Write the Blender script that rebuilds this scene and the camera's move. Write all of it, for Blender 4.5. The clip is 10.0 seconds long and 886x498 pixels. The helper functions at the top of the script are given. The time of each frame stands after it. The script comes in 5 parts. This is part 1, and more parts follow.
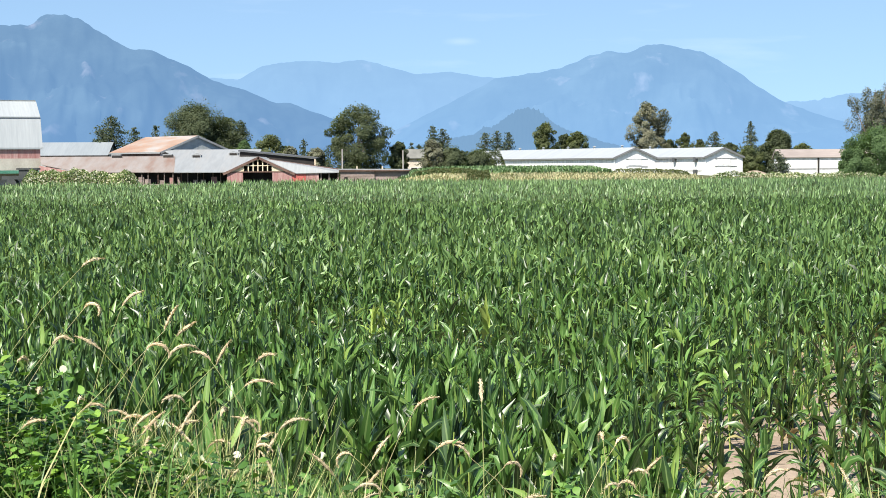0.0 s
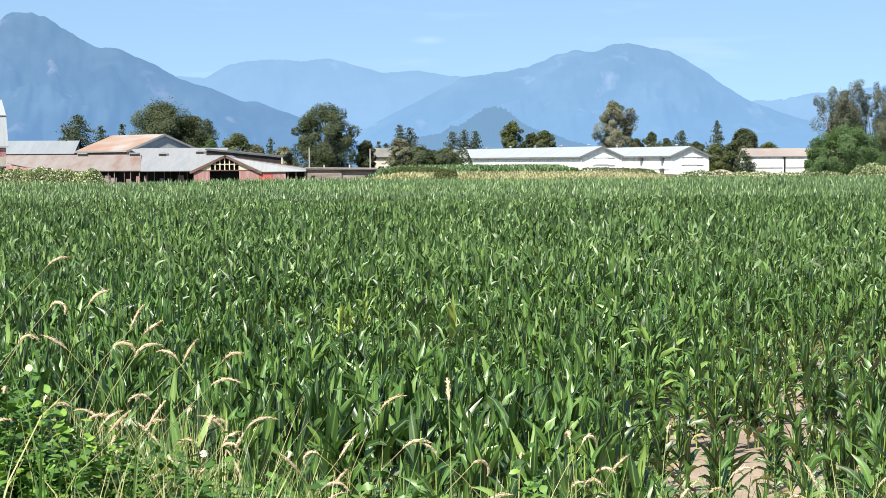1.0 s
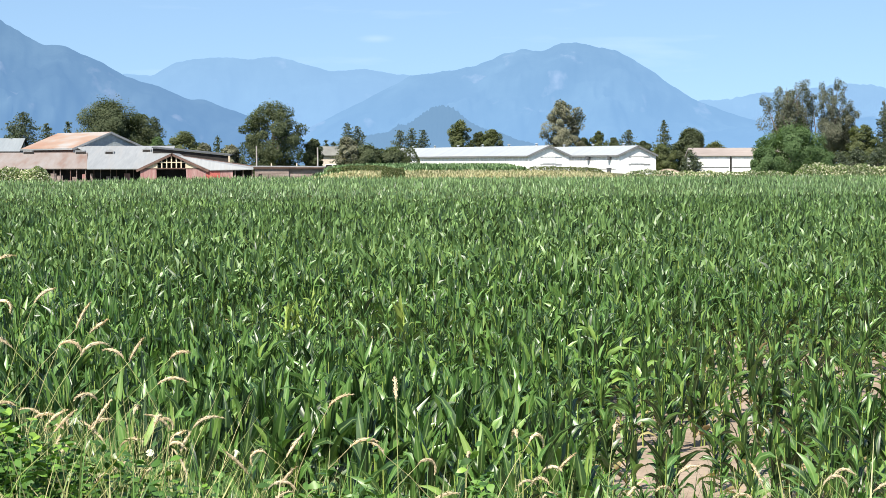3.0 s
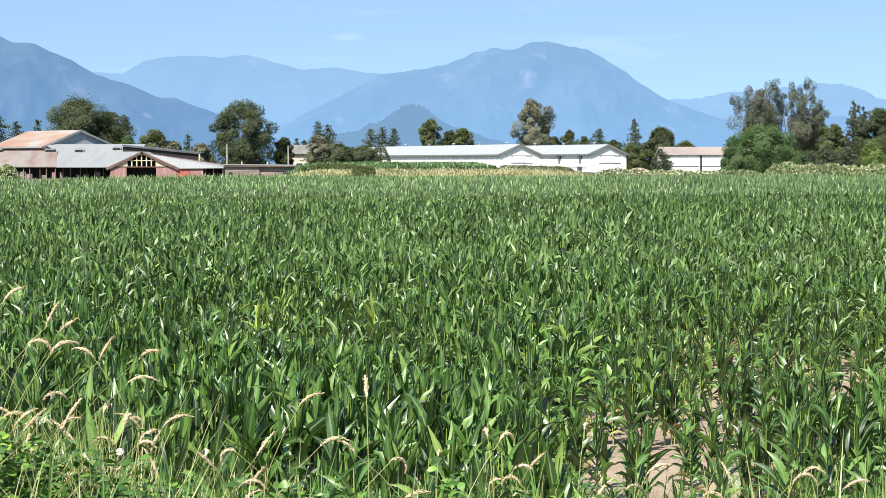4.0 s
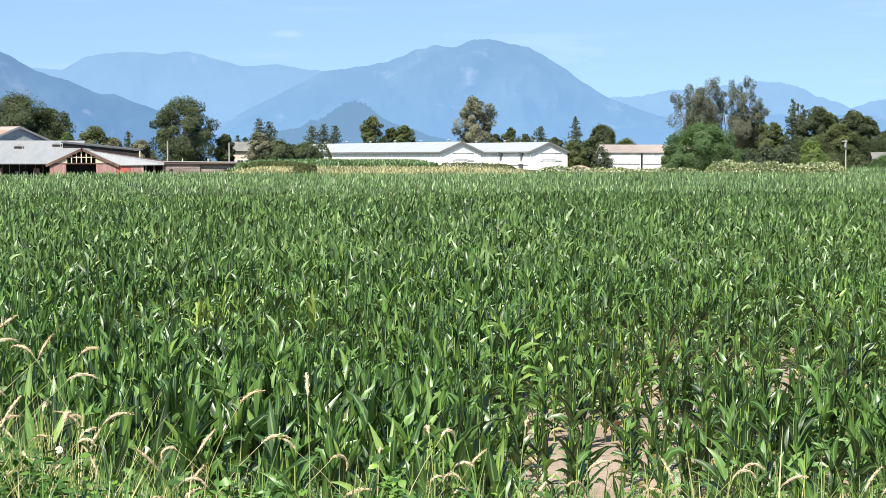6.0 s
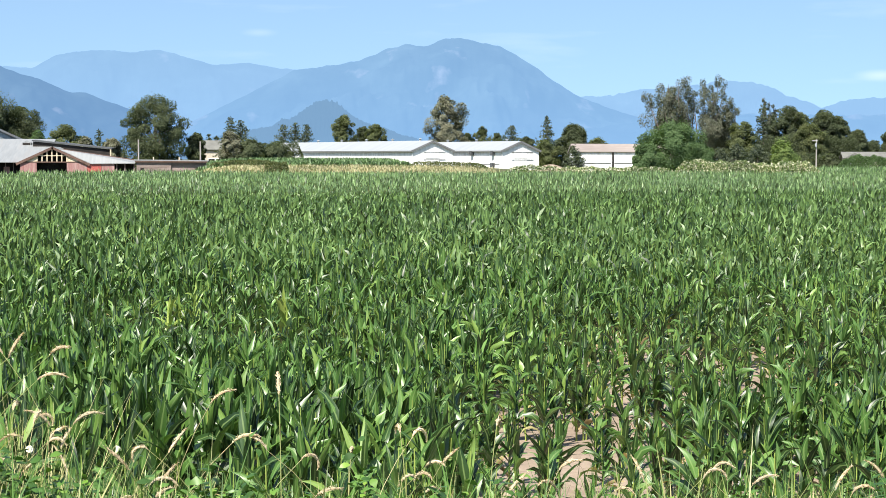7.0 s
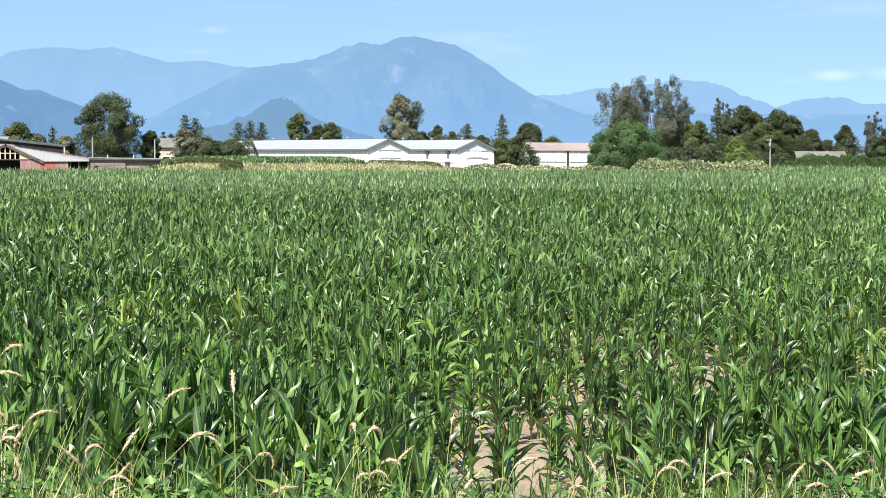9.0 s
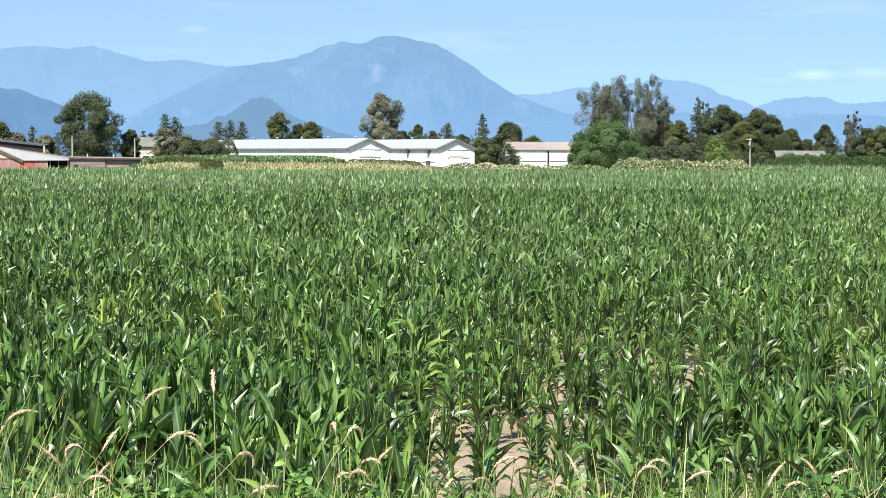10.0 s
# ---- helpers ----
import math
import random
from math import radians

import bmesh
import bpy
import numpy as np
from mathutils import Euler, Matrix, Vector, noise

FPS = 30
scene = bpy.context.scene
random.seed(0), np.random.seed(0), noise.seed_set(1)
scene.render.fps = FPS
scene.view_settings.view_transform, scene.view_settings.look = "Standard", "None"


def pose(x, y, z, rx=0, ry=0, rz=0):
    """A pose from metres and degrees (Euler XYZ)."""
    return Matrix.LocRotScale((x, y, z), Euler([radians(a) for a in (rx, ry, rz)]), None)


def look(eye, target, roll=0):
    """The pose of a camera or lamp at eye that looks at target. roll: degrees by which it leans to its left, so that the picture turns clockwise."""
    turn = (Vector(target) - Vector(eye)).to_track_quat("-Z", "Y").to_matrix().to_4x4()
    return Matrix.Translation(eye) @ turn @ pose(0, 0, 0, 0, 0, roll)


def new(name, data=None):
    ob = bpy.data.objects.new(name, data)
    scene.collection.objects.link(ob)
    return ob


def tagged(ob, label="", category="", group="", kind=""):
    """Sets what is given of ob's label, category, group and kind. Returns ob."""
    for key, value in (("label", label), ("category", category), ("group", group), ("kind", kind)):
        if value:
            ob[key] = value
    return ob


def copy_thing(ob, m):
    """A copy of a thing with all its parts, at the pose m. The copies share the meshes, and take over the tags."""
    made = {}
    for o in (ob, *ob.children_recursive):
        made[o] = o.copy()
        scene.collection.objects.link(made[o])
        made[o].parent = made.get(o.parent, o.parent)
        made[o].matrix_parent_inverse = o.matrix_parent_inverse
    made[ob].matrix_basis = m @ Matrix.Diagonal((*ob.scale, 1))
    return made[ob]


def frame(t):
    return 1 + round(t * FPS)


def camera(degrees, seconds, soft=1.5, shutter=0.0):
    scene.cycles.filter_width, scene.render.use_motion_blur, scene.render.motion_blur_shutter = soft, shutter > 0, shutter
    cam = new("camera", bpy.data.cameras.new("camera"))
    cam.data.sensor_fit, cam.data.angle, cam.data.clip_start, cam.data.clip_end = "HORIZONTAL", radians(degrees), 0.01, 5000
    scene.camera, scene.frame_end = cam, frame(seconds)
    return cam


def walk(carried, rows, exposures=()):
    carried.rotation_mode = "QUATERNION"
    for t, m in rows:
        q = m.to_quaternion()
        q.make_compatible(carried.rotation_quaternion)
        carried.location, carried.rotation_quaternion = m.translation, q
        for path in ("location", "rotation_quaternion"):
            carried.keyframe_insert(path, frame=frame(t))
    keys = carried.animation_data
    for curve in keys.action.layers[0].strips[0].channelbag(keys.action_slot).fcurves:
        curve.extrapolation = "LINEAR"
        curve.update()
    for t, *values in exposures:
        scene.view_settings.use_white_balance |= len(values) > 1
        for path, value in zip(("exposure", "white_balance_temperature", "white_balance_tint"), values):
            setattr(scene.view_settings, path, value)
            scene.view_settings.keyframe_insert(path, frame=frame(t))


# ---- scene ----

# ================= camera: a slow hand-held pan from one spot on a railway bank =================
EYE = 4.0
cam = camera(25.0, 10.0, soft=0.85)
PAN = [  # seconds, heading, tilt, lean
    (0.0, 0.0, -2.377, -0.309), (0.5, -0.493, -2.4, -0.309), (1.0, -0.943, -2.417, -0.262),
    (1.5, -1.343, -2.424, -0.232), (2.0, -1.714, -2.432, -0.195), (2.5, -2.082, -2.444, -0.16),
    (4.0, -3.292, -2.499, -0.05), (4.5, -3.79, -2.523, -0.025), (5.0, -4.222, -2.542, 0.0),
    (5.5, -4.584, -2.561, 0.025), (7.0, -5.793, -2.604, 0.14), (7.5, -6.141, -2.619, 0.173),
    (8.0, -6.415, -2.63, 0.204), (8.5, -6.759, -2.637, 0.235), (9.0, -7.082, -2.643, 0.27),
    (9.5, -7.384, -2.654, 0.285), (10.0, -7.644, -2.662, 0.29),
]
walk(cam, [(t, pose(0, 0, EYE, 90 + tilt, 0, turn) @ pose(0, 0, 0, 0, 0, lean)) for t, turn, tilt, lean in PAN])

# ================= light =================
SUN_HIGH, SUN_TURN = 51.0, 212.0   # degrees above the horizon; bearing clockwise from +Y (behind, a little to the left)
world = bpy.data.worlds.new("world")
scene.world = world
world.use_nodes = True
wt = world.node_tree
wt.nodes.clear()
sky = wt.nodes.new("ShaderNodeTexSky")
sky.sky_type, sky.sun_disc = "NISHITA", False
sky.sun_elevation, sky.sun_rotation = radians(SUN_HIGH), radians(SUN_TURN)
sky.altitude, sky.air_density, sky.dust_density, sky.ozone_density = 20, 1.0, 0.6, 2.0
w_bg = wt.nodes.new("ShaderNodeBackground")
w_out = wt.nodes.new("ShaderNodeOutputWorld")
w_bg.inputs["Strength"].default_value = 0.1
# thin cirrus streaks low over the mountains
w_geo = wt.nodes.new("ShaderNodeTexCoord")
w_map = wt.nodes.new("ShaderNodeMapping")
w_map.inputs["Scale"].default_value = (11, 11, 80)
w_map.inputs["Location"].default_value = (3.1, 0.4, 1.7)
w_noise = wt.nodes.new("ShaderNodeTexNoise")
w_noise.inputs["Scale"].default_value, w_noise.inputs["Detail"].default_value = 1.0, 5
w_ramp = wt.nodes.new("ShaderNodeMapRange")
w_ramp.inputs["From Min"].default_value, w_ramp.inputs["From Max"].default_value = 0.58, 0.82
w_ramp.inputs["To Max"].default_value = 0.12
w_mix = wt.nodes.new("ShaderNodeMix")
w_mix.data_type = "RGBA"
w_mix.inputs["B"].default_value = (7.5, 7.7, 8.0, 1)
wt.links.new(w_geo.outputs["Generated"], w_map.inputs["Vector"])
wt.links.new(w_map.outputs[0], w_noise.inputs["Vector"])
wt.links.new(w_noise.outputs["Fac"], w_ramp.inputs["Value"])
w_sum = w_ramp.outputs[0]
# three small flat clouds: heading and height in degrees, reach in degrees, density
for heading, height, reach, thick in ((18.1, 2.34, 0.9, 0.22), (19.7, 2.38, 1.1, 0.13), (0.55, 3.55, 0.65, 0.1)):
    a, e = radians(heading), radians(height)
    w_off = wt.nodes.new("ShaderNodeVectorMath")
    w_off.operation = "SUBTRACT"
    w_off.inputs[1].default_value = (math.sin(a) * math.cos(e), math.cos(a) * math.cos(e), math.sin(e))
    w_flat = wt.nodes.new("ShaderNodeVectorMath")
    w_flat.operation = "MULTIPLY"
    w_flat.inputs[1].default_value = (1, 1, 4.2)
    w_len = wt.nodes.new("ShaderNodeVectorMath")
    w_len.operation = "LENGTH"
    w_fade = wt.nodes.new("ShaderNodeMapRange")
    w_fade.interpolation_type = "SMOOTHSTEP"
    w_fade.inputs["From Min"].default_value, w_fade.inputs["From Max"].default_value = 0.0, radians(reach)
    w_fade.inputs["To Min"].default_value, w_fade.inputs["To Max"].default_value = thick, 0.0
    w_add = wt.nodes.new("ShaderNodeMath")
    w_add.operation = "ADD"
    wt.links.new(w_geo.outputs["Generated"], w_off.inputs[0])
    wt.links.new(w_off.outputs[0], w_flat.inputs[0])
    wt.links.new(w_flat.outputs[0], w_len.inputs[0])
    wt.links.new(w_len.outputs["Value"], w_fade.inputs["Value"])
    wt.links.new(w_sum, w_add.inputs[0])
    wt.links.new(w_fade.outputs[0], w_add.inputs[1])
    w_sum = w_add.outputs[0]
wt.links.new(w_sum, w_mix.inputs["Factor"])
# the clear blue reaches down low over the valley
w_lift = wt.nodes.new("ShaderNodeVectorMath")
w_lift.operation = "ADD"
w_lift.inputs[1].default_value = (0, 0, 0.17)
wt.links.new(w_geo.outputs["Generated"], w_lift.inputs[0])
wt.links.new(w_lift.outputs[0], sky.inputs["Vector"])
w_tint = wt.nodes.new("ShaderNodeMix")
w_tint.data_type, w_tint.blend_type = "RGBA", "MULTIPLY"
w_tint.inputs["Factor"].default_value = 1.0
w_tint.inputs["B"].default_value = (0.975, 1.0, 0.96, 1)
wt.links.new(sky.outputs[0], w_tint.inputs["A"])
wt.links.new(w_tint.outputs["Result"], w_mix.inputs["A"])
wt.links.new(w_mix.outputs["Result"], w_bg.inputs["Color"])
wt.links.new(w_bg.outputs[0], w_out.inputs["Surface"])

sun = new("sun", bpy.data.lights.new("sun", "SUN"))
sun.data.energy, sun.data.angle, sun.data.color = 5.0, radians(0.53), (1.0, 0.94, 0.83)
sx, sy = math.sin(radians(SUN_TURN)), math.cos(radians(SUN_TURN))
sun.matrix_world = look((sx * 50, sy * 50, 50 * math.tan(radians(SUN_HIGH))), (0, 0, 0))
scene.view_settings.exposure = 1.02

rng = np.random.default_rng(7)


# ================= materials =================
def material(name, build):
    m = bpy.data.materials.new(name)
    m.use_nodes = True
    nt = m.node_tree
    nt.nodes.clear()
    out = nt.nodes.new("ShaderNodeOutputMaterial")
    nt.links.new(build(nt), out.inputs["Surface"])
    return m


def node(nt, kind, **inputs):
    n = nt.nodes.new(kind)
    for k, v in inputs.items():
        n.inputs[k.replace("_", " ")].default_value = v
    return n


def ramp(nt, source, stops):
    n = nt.nodes.new("ShaderNodeValToRGB")
    els = n.color_ramp.elements
    while len(els) < len(stops):
        els.new(0.5)
    for e, (at, c) in zip(els, stops):
        e.position, e.color = at, (*c, 1)
    nt.links.new(source, n.inputs["Fac"])
    return n.outputs["Color"]


def noisy(nt, scale, detail=4.0, stretch=(1, 1, 1), rough=0.55):
    co = nt.nodes.new("ShaderNodeTexCoord")
    mp = node(nt, "ShaderNodeMapping", Scale=stretch)
    nz = node(nt, "ShaderNodeTexNoise", Scale=scale, Detail=detail, Roughness=rough)
    nt.links.new(co.outputs["Object"], mp.inputs["Vector"])
    nt.links.new(mp.outputs[0], nz.inputs["Vector"])
    return nz.outputs["Fac"]


def mixed(nt, a, b, fac, how="MIX"):
    n = nt.nodes.new("ShaderNodeMix")
    n.data_type, n.blend_type = "RGBA", how
    for sock, v in (("A", a), ("B", b), ("Factor", fac)):
        if isinstance(v, bpy.types.NodeSocket):
            nt.links.new(v, n.inputs[sock])
        else:
            n.inputs[sock].default_value = v if sock == "Factor" else (*v, 1)
    return n.outputs["Result"]


def surface(name, stops, scale=1.0, rough=0.8, metal=0.0, fine=14.0, bump=0.2, stretch=(1, 1, 1), spec=0.4, speck=0.8):
    """Two scales of variation, with a fine relief."""
    def build(nt):
        col = ramp(nt, noisy(nt, scale, 5, stretch), stops)
        grain = noisy(nt, scale * fine, 3, stretch)
        col = mixed(nt, col, ramp(nt, grain, [(0.3, (0.72, 0.72, 0.72)), (0.7, (1.12, 1.12, 1.12))]), speck, "MULTIPLY")
        p = node(nt, "ShaderNodeBsdfPrincipled", Roughness=rough, Metallic=metal)
        p.inputs["Specular IOR Level"].default_value = spec
        nt.links.new(col, p.inputs["Base Color"])
        b = node(nt, "ShaderNodeBump", Strength=bump, Distance=0.05)
        nt.links.new(grain, b.inputs["Height"])
        nt.links.new(b.outputs[0], p.inputs["Normal"])
        return p.outputs[0]
    return material(name, build)


def foliage(name, stops, passing=0.3, rough=0.45, spec=0.5, patch=0.05, rib=None):
    """Leaves: colour leaf by leaf and patch by patch, some light passing through."""
    def build(nt):
        geo = nt.nodes.new("ShaderNodeNewGeometry")
        info = nt.nodes.new("ShaderNodeObjectInfo")
        add = nt.nodes.new("ShaderNodeMath")
        add.operation = "ADD"
        frac = nt.nodes.new("ShaderNodeMath")
        frac.operation = "FRACT"
        nt.links.new(geo.outputs["Random Per Island"], add.inputs[0])
        nt.links.new(info.outputs["Random"], add.inputs[1])
        nt.links.new(add.outputs[0], frac.inputs[0])
        col = ramp(nt, frac.outputs[0], stops)
        nz = node(nt, "ShaderNodeTexNoise", Scale=patch, Detail=3)
        nt.links.new(geo.outputs["Position"], nz.inputs["Vector"])
        col = mixed(nt, col, ramp(nt, nz.outputs["Fac"], [(0.3, (0.7, 0.74, 0.72)), (0.7, (1.25, 1.2, 1.1))]), 0.9, "MULTIPLY")
        if rib:      # the pale midrib of a grass leaf
            at = nt.nodes.new("ShaderNodeAttribute")
            at.attribute_name = "midrib"
            edge = node(nt, "ShaderNodeMapRange")
            edge.inputs["From Min"].default_value, edge.inputs["From Max"].default_value = 0.76, 0.92
            edge.inputs["To Max"].default_value = 0.5
            nt.links.new(at.outputs["Fac"], edge.inputs["Value"])
            col = mixed(nt, col, rib, edge.outputs[0])
        p = node(nt, "ShaderNodeBsdfPrincipled", Roughness=rough)
        p.inputs["Specular IOR Level"].default_value = spec
        nt.links.new(col, p.inputs["Base Color"])
        t = nt.nodes.new("ShaderNodeBsdfTranslucent")
        nt.links.new(mixed(nt, col, (1.35, 1.5, 0.6), 1.0, "MULTIPLY"), t.inputs["Color"])
        mx = nt.nodes.new("ShaderNodeMixShader")
        mx.inputs[0].default_value = passing
        nt.links.new(p.outputs[0], mx.inputs[1])
        nt.links.new(t.outputs[0], mx.inputs[2])
        return mx.outputs[0]
    return material(name, build)


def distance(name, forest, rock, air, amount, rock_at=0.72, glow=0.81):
    """A far mountainside seen through kilometres of summer air; that haze is mixed in as emission."""
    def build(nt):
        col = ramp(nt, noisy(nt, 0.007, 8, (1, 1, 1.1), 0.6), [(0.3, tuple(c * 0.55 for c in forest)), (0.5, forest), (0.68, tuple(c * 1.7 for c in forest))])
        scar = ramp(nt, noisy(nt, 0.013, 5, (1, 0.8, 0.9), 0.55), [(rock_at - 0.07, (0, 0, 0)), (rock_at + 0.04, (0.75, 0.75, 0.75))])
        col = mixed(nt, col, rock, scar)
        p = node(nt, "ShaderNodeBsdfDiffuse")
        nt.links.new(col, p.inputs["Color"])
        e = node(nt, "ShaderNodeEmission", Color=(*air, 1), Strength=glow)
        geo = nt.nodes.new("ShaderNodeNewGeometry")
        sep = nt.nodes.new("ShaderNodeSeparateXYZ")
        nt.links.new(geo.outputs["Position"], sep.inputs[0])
        # the emitted haze takes a larger share towards the foot
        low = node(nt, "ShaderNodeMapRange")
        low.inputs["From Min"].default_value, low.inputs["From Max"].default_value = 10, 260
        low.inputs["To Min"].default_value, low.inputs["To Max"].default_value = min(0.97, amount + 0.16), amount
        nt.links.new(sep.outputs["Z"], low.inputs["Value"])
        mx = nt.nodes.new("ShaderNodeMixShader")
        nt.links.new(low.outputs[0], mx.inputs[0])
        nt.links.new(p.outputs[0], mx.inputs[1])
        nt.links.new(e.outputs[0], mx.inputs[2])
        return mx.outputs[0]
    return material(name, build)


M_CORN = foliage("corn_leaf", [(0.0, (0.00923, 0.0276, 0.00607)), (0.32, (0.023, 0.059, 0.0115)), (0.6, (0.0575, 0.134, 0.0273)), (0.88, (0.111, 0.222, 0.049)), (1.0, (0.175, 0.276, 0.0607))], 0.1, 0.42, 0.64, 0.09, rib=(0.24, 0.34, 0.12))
# same leaves further off: haze and sheen put into paler, greyer colours
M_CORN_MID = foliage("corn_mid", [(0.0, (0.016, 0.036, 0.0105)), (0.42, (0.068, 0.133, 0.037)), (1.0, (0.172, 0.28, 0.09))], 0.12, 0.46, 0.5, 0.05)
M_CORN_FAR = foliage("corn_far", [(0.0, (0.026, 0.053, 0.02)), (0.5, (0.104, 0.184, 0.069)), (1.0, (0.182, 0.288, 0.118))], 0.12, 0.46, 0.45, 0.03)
M_STALK = foliage("corn_stalk", [(0.0, (0.16, 0.26, 0.05)), (1.0, (0.32, 0.4, 0.1))], 0.05, 0.45)
M_HUSK = foliage("dry_corn_leaf", [(0.0, (0.26, 0.2, 0.11)), (0.5, (0.4, 0.32, 0.19)), (1.0, (0.3, 0.3, 0.12))], 0.2, 0.8, 0.2, 0.5)
M_GRASS = foliage("grass_blade", [(0.0, (0.05, 0.12, 0.025)), (0.55, (0.11, 0.22, 0.045)), (0.75, (0.3, 0.32, 0.12)), (1.0, (0.5, 0.44, 0.25))], 0.25, 0.5)
M_STEM = foliage("grass_stem", [(0.0, (0.24, 0.3, 0.09)), (1.0, (0.46, 0.4, 0.22))], 0.1, 0.6)
M_SEED = foliage("seed_head", [(0.0, (0.52, 0.41, 0.28)), (1.0, (0.74, 0.62, 0.46))], 0.15, 0.8, 0.2, 3.0)
M_BRAMBLE = foliage("bramble_leaf", [(0.0, (0.03, 0.075, 0.016)), (0.5, (0.07, 0.155, 0.03)), (0.85, (0.13, 0.25, 0.04)), (1.0, (0.2, 0.32, 0.05))], 0.15, 0.45, 0.45, 1.5)
M_PETAL = foliage("white_petal", [(0.0, (0.72, 0.74, 0.66)), (1.0, (0.82, 0.82, 0.76))], 0.3, 0.6, 0.3, 2.0)
M_BLOOM = foliage("bloom", [(0.0, (0.07, 0.12, 0.035)), (0.56, (0.15, 0.21, 0.07)), (0.66, (0.42, 0.42, 0.29)), (1.0, (0.58, 0.57, 0.46))], 0.15, 0.7, 0.3, 0.3)
M_DRY = foliage("dry_grass", [(0.0, (0.34, 0.31, 0.19)), (0.6, (0.45, 0.41, 0.27)), (1.0, (0.26, 0.31, 0.16))], 0.2, 0.8, 0.2, 0.08)
# tree leaves: distant haze put in as lighter, greyer colour and more translucency
M_BROAD = foliage("broadleaf", [(0.0, (0.0689, 0.0873, 0.0508)), (0.6, (0.0949, 0.115, 0.0702)), (1.0, (0.119, 0.139, 0.0872))], 0.42, 0.75, 0.1, 0.25)
M_POPLAR = foliage("cottonwood_leaf", [(0.0, (0.0953, 0.106, 0.0802)), (0.6, (0.126, 0.136, 0.105)), (1.0, (0.179, 0.183, 0.149))], 0.32, 0.65, 0.15, 0.3)
M_BRIGHT = foliage("maple_leaf", [(0.0, (0.0759, 0.126, 0.0582)), (0.6, (0.103, 0.165, 0.0784)), (1.0, (0.144, 0.208, 0.108))], 0.42, 0.7, 0.12, 0.3)
M_OLIVE = foliage("olive_leaf", [(0.0, (0.094, 0.113, 0.0555)), (0.6, (0.121, 0.144, 0.0705)), (1.0, (0.159, 0.177, 0.0946))], 0.42, 0.7, 0.12, 0.3)
M_WILLOW = foliage("willow_leaf", [(0.0, (0.134, 0.189, 0.0671)), (0.6, (0.171, 0.232, 0.0854)), (1.0, (0.22, 0.287, 0.116))], 0.42, 0.7, 0.12, 0.3)
M_SILVER = foliage("silver_leaf", [(0.0, (0.135, 0.141, 0.0989)), (0.6, (0.181, 0.183, 0.135)), (1.0, (0.245, 0.241, 0.186))], 0.25, 0.65, 0.18, 0.4)
M_FIR = foliage("needles", [(0.0, (0.0629, 0.0811, 0.059)), (0.6, (0.0882, 0.11, 0.0796)), (1.0, (0.12, 0.138, 0.103))], 0.32, 0.75, 0.12, 0.3)
M_BARK = surface("bark", [(0.3, (0.09, 0.07, 0.055)), (0.7, (0.2, 0.17, 0.14))], 1.5, 0.9, stretch=(3, 3, 0.5))
M_SOIL = surface("soil", [(0.3, (0.22, 0.165, 0.12)), (0.7, (0.36, 0.285, 0.22))], 0.35, 0.95, fine=22, bump=0.6)
M_BANK = surface("bank_earth", [(0.3, (0.05, 0.07, 0.02)), (0.7, (0.12, 0.11, 0.05))], 0.6, 0.95, fine=12, bump=0.6)
M_WHITE = surface("white_siding", [(0.3, (0.8, 0.8, 0.785)), (0.7, (0.84, 0.84, 0.825))], 0.15, 0.55, fine=10, bump=0.02, stretch=(1, 1, 0.3))
M_TIN = surface("weathered_tin", [(0.3, (0.224, 0.235, 0.242)), (0.55, (0.267, 0.278, 0.286)), (0.72, (0.253, 0.242, 0.231))], 0.35, 0.6, 0.1, fine=8, bump=0.05, stretch=(1, 0.08, 0.08), speck=0.4)
M_TIN_WHITE = surface("white_tin", [(0.3, (0.319, 0.341, 0.356)), (0.7, (0.371, 0.393, 0.404))], 0.4, 0.5, 0.1, fine=8, bump=0.05, stretch=(0.08, 1, 0.08), speck=0.3)
M_ZINC = surface("dull_zinc", [(0.3, (0.227, 0.252, 0.269)), (0.7, (0.269, 0.294, 0.311))], 0.5, 0.55, 0.2, fine=8, bump=0.05, stretch=(0.08, 1, 0.08), speck=0.3)
M_ZINC_PALE = surface("pale_zinc", [(0.3, (0.296, 0.32, 0.335)), (0.7, (0.343, 0.367, 0.382))], 0.4, 0.55, 0.15, fine=8, bump=0.05, stretch=(0.08, 1, 0.08), speck=0.3)
M_RUST = surface("rusty_tin", [(0.35, (0.244, 0.22, 0.209)), (0.55, (0.222, 0.184, 0.166)), (0.72, (0.185, 0.119, 0.0936))], 0.6, 0.75, 0.05, fine=8, bump=0.05, stretch=(1, 0.2, 0.2), speck=0.4)
M_RUST_STRONG = surface("deep_rust_tin", [(0.4, (0.326, 0.304, 0.29)), (0.5, (0.299, 0.211, 0.163)), (0.66, (0.264, 0.141, 0.0924))], 0.2, 0.75, 0.1, fine=8, bump=0.05, stretch=(0.9, 0.35, 0.9), speck=0.4)
M_RED = surface("faded_red_boards", [(0.3, (0.269, 0.122, 0.115)), (0.7, (0.374, 0.243, 0.23))], 0.5, 0.8, fine=8, bump=0.1, stretch=(3, 3, 0.3))
M_RED_DEEP = surface("red_paint", [(0.3, (0.32, 0.07, 0.06)), (0.7, (0.42, 0.11, 0.09))], 0.5, 0.6, fine=8)
M_WOOD = surface("grey_boards", [(0.3, (0.16, 0.122, 0.104)), (0.7, (0.304, 0.243, 0.224))], 0.6, 0.85, fine=8, bump=0.1, stretch=(0.4, 0.4, 3))
M_BROWN = surface("brown_trim", [(0.3, (0.09, 0.05, 0.04)), (0.7, (0.16, 0.1, 0.08))], 0.6, 0.8, fine=8)
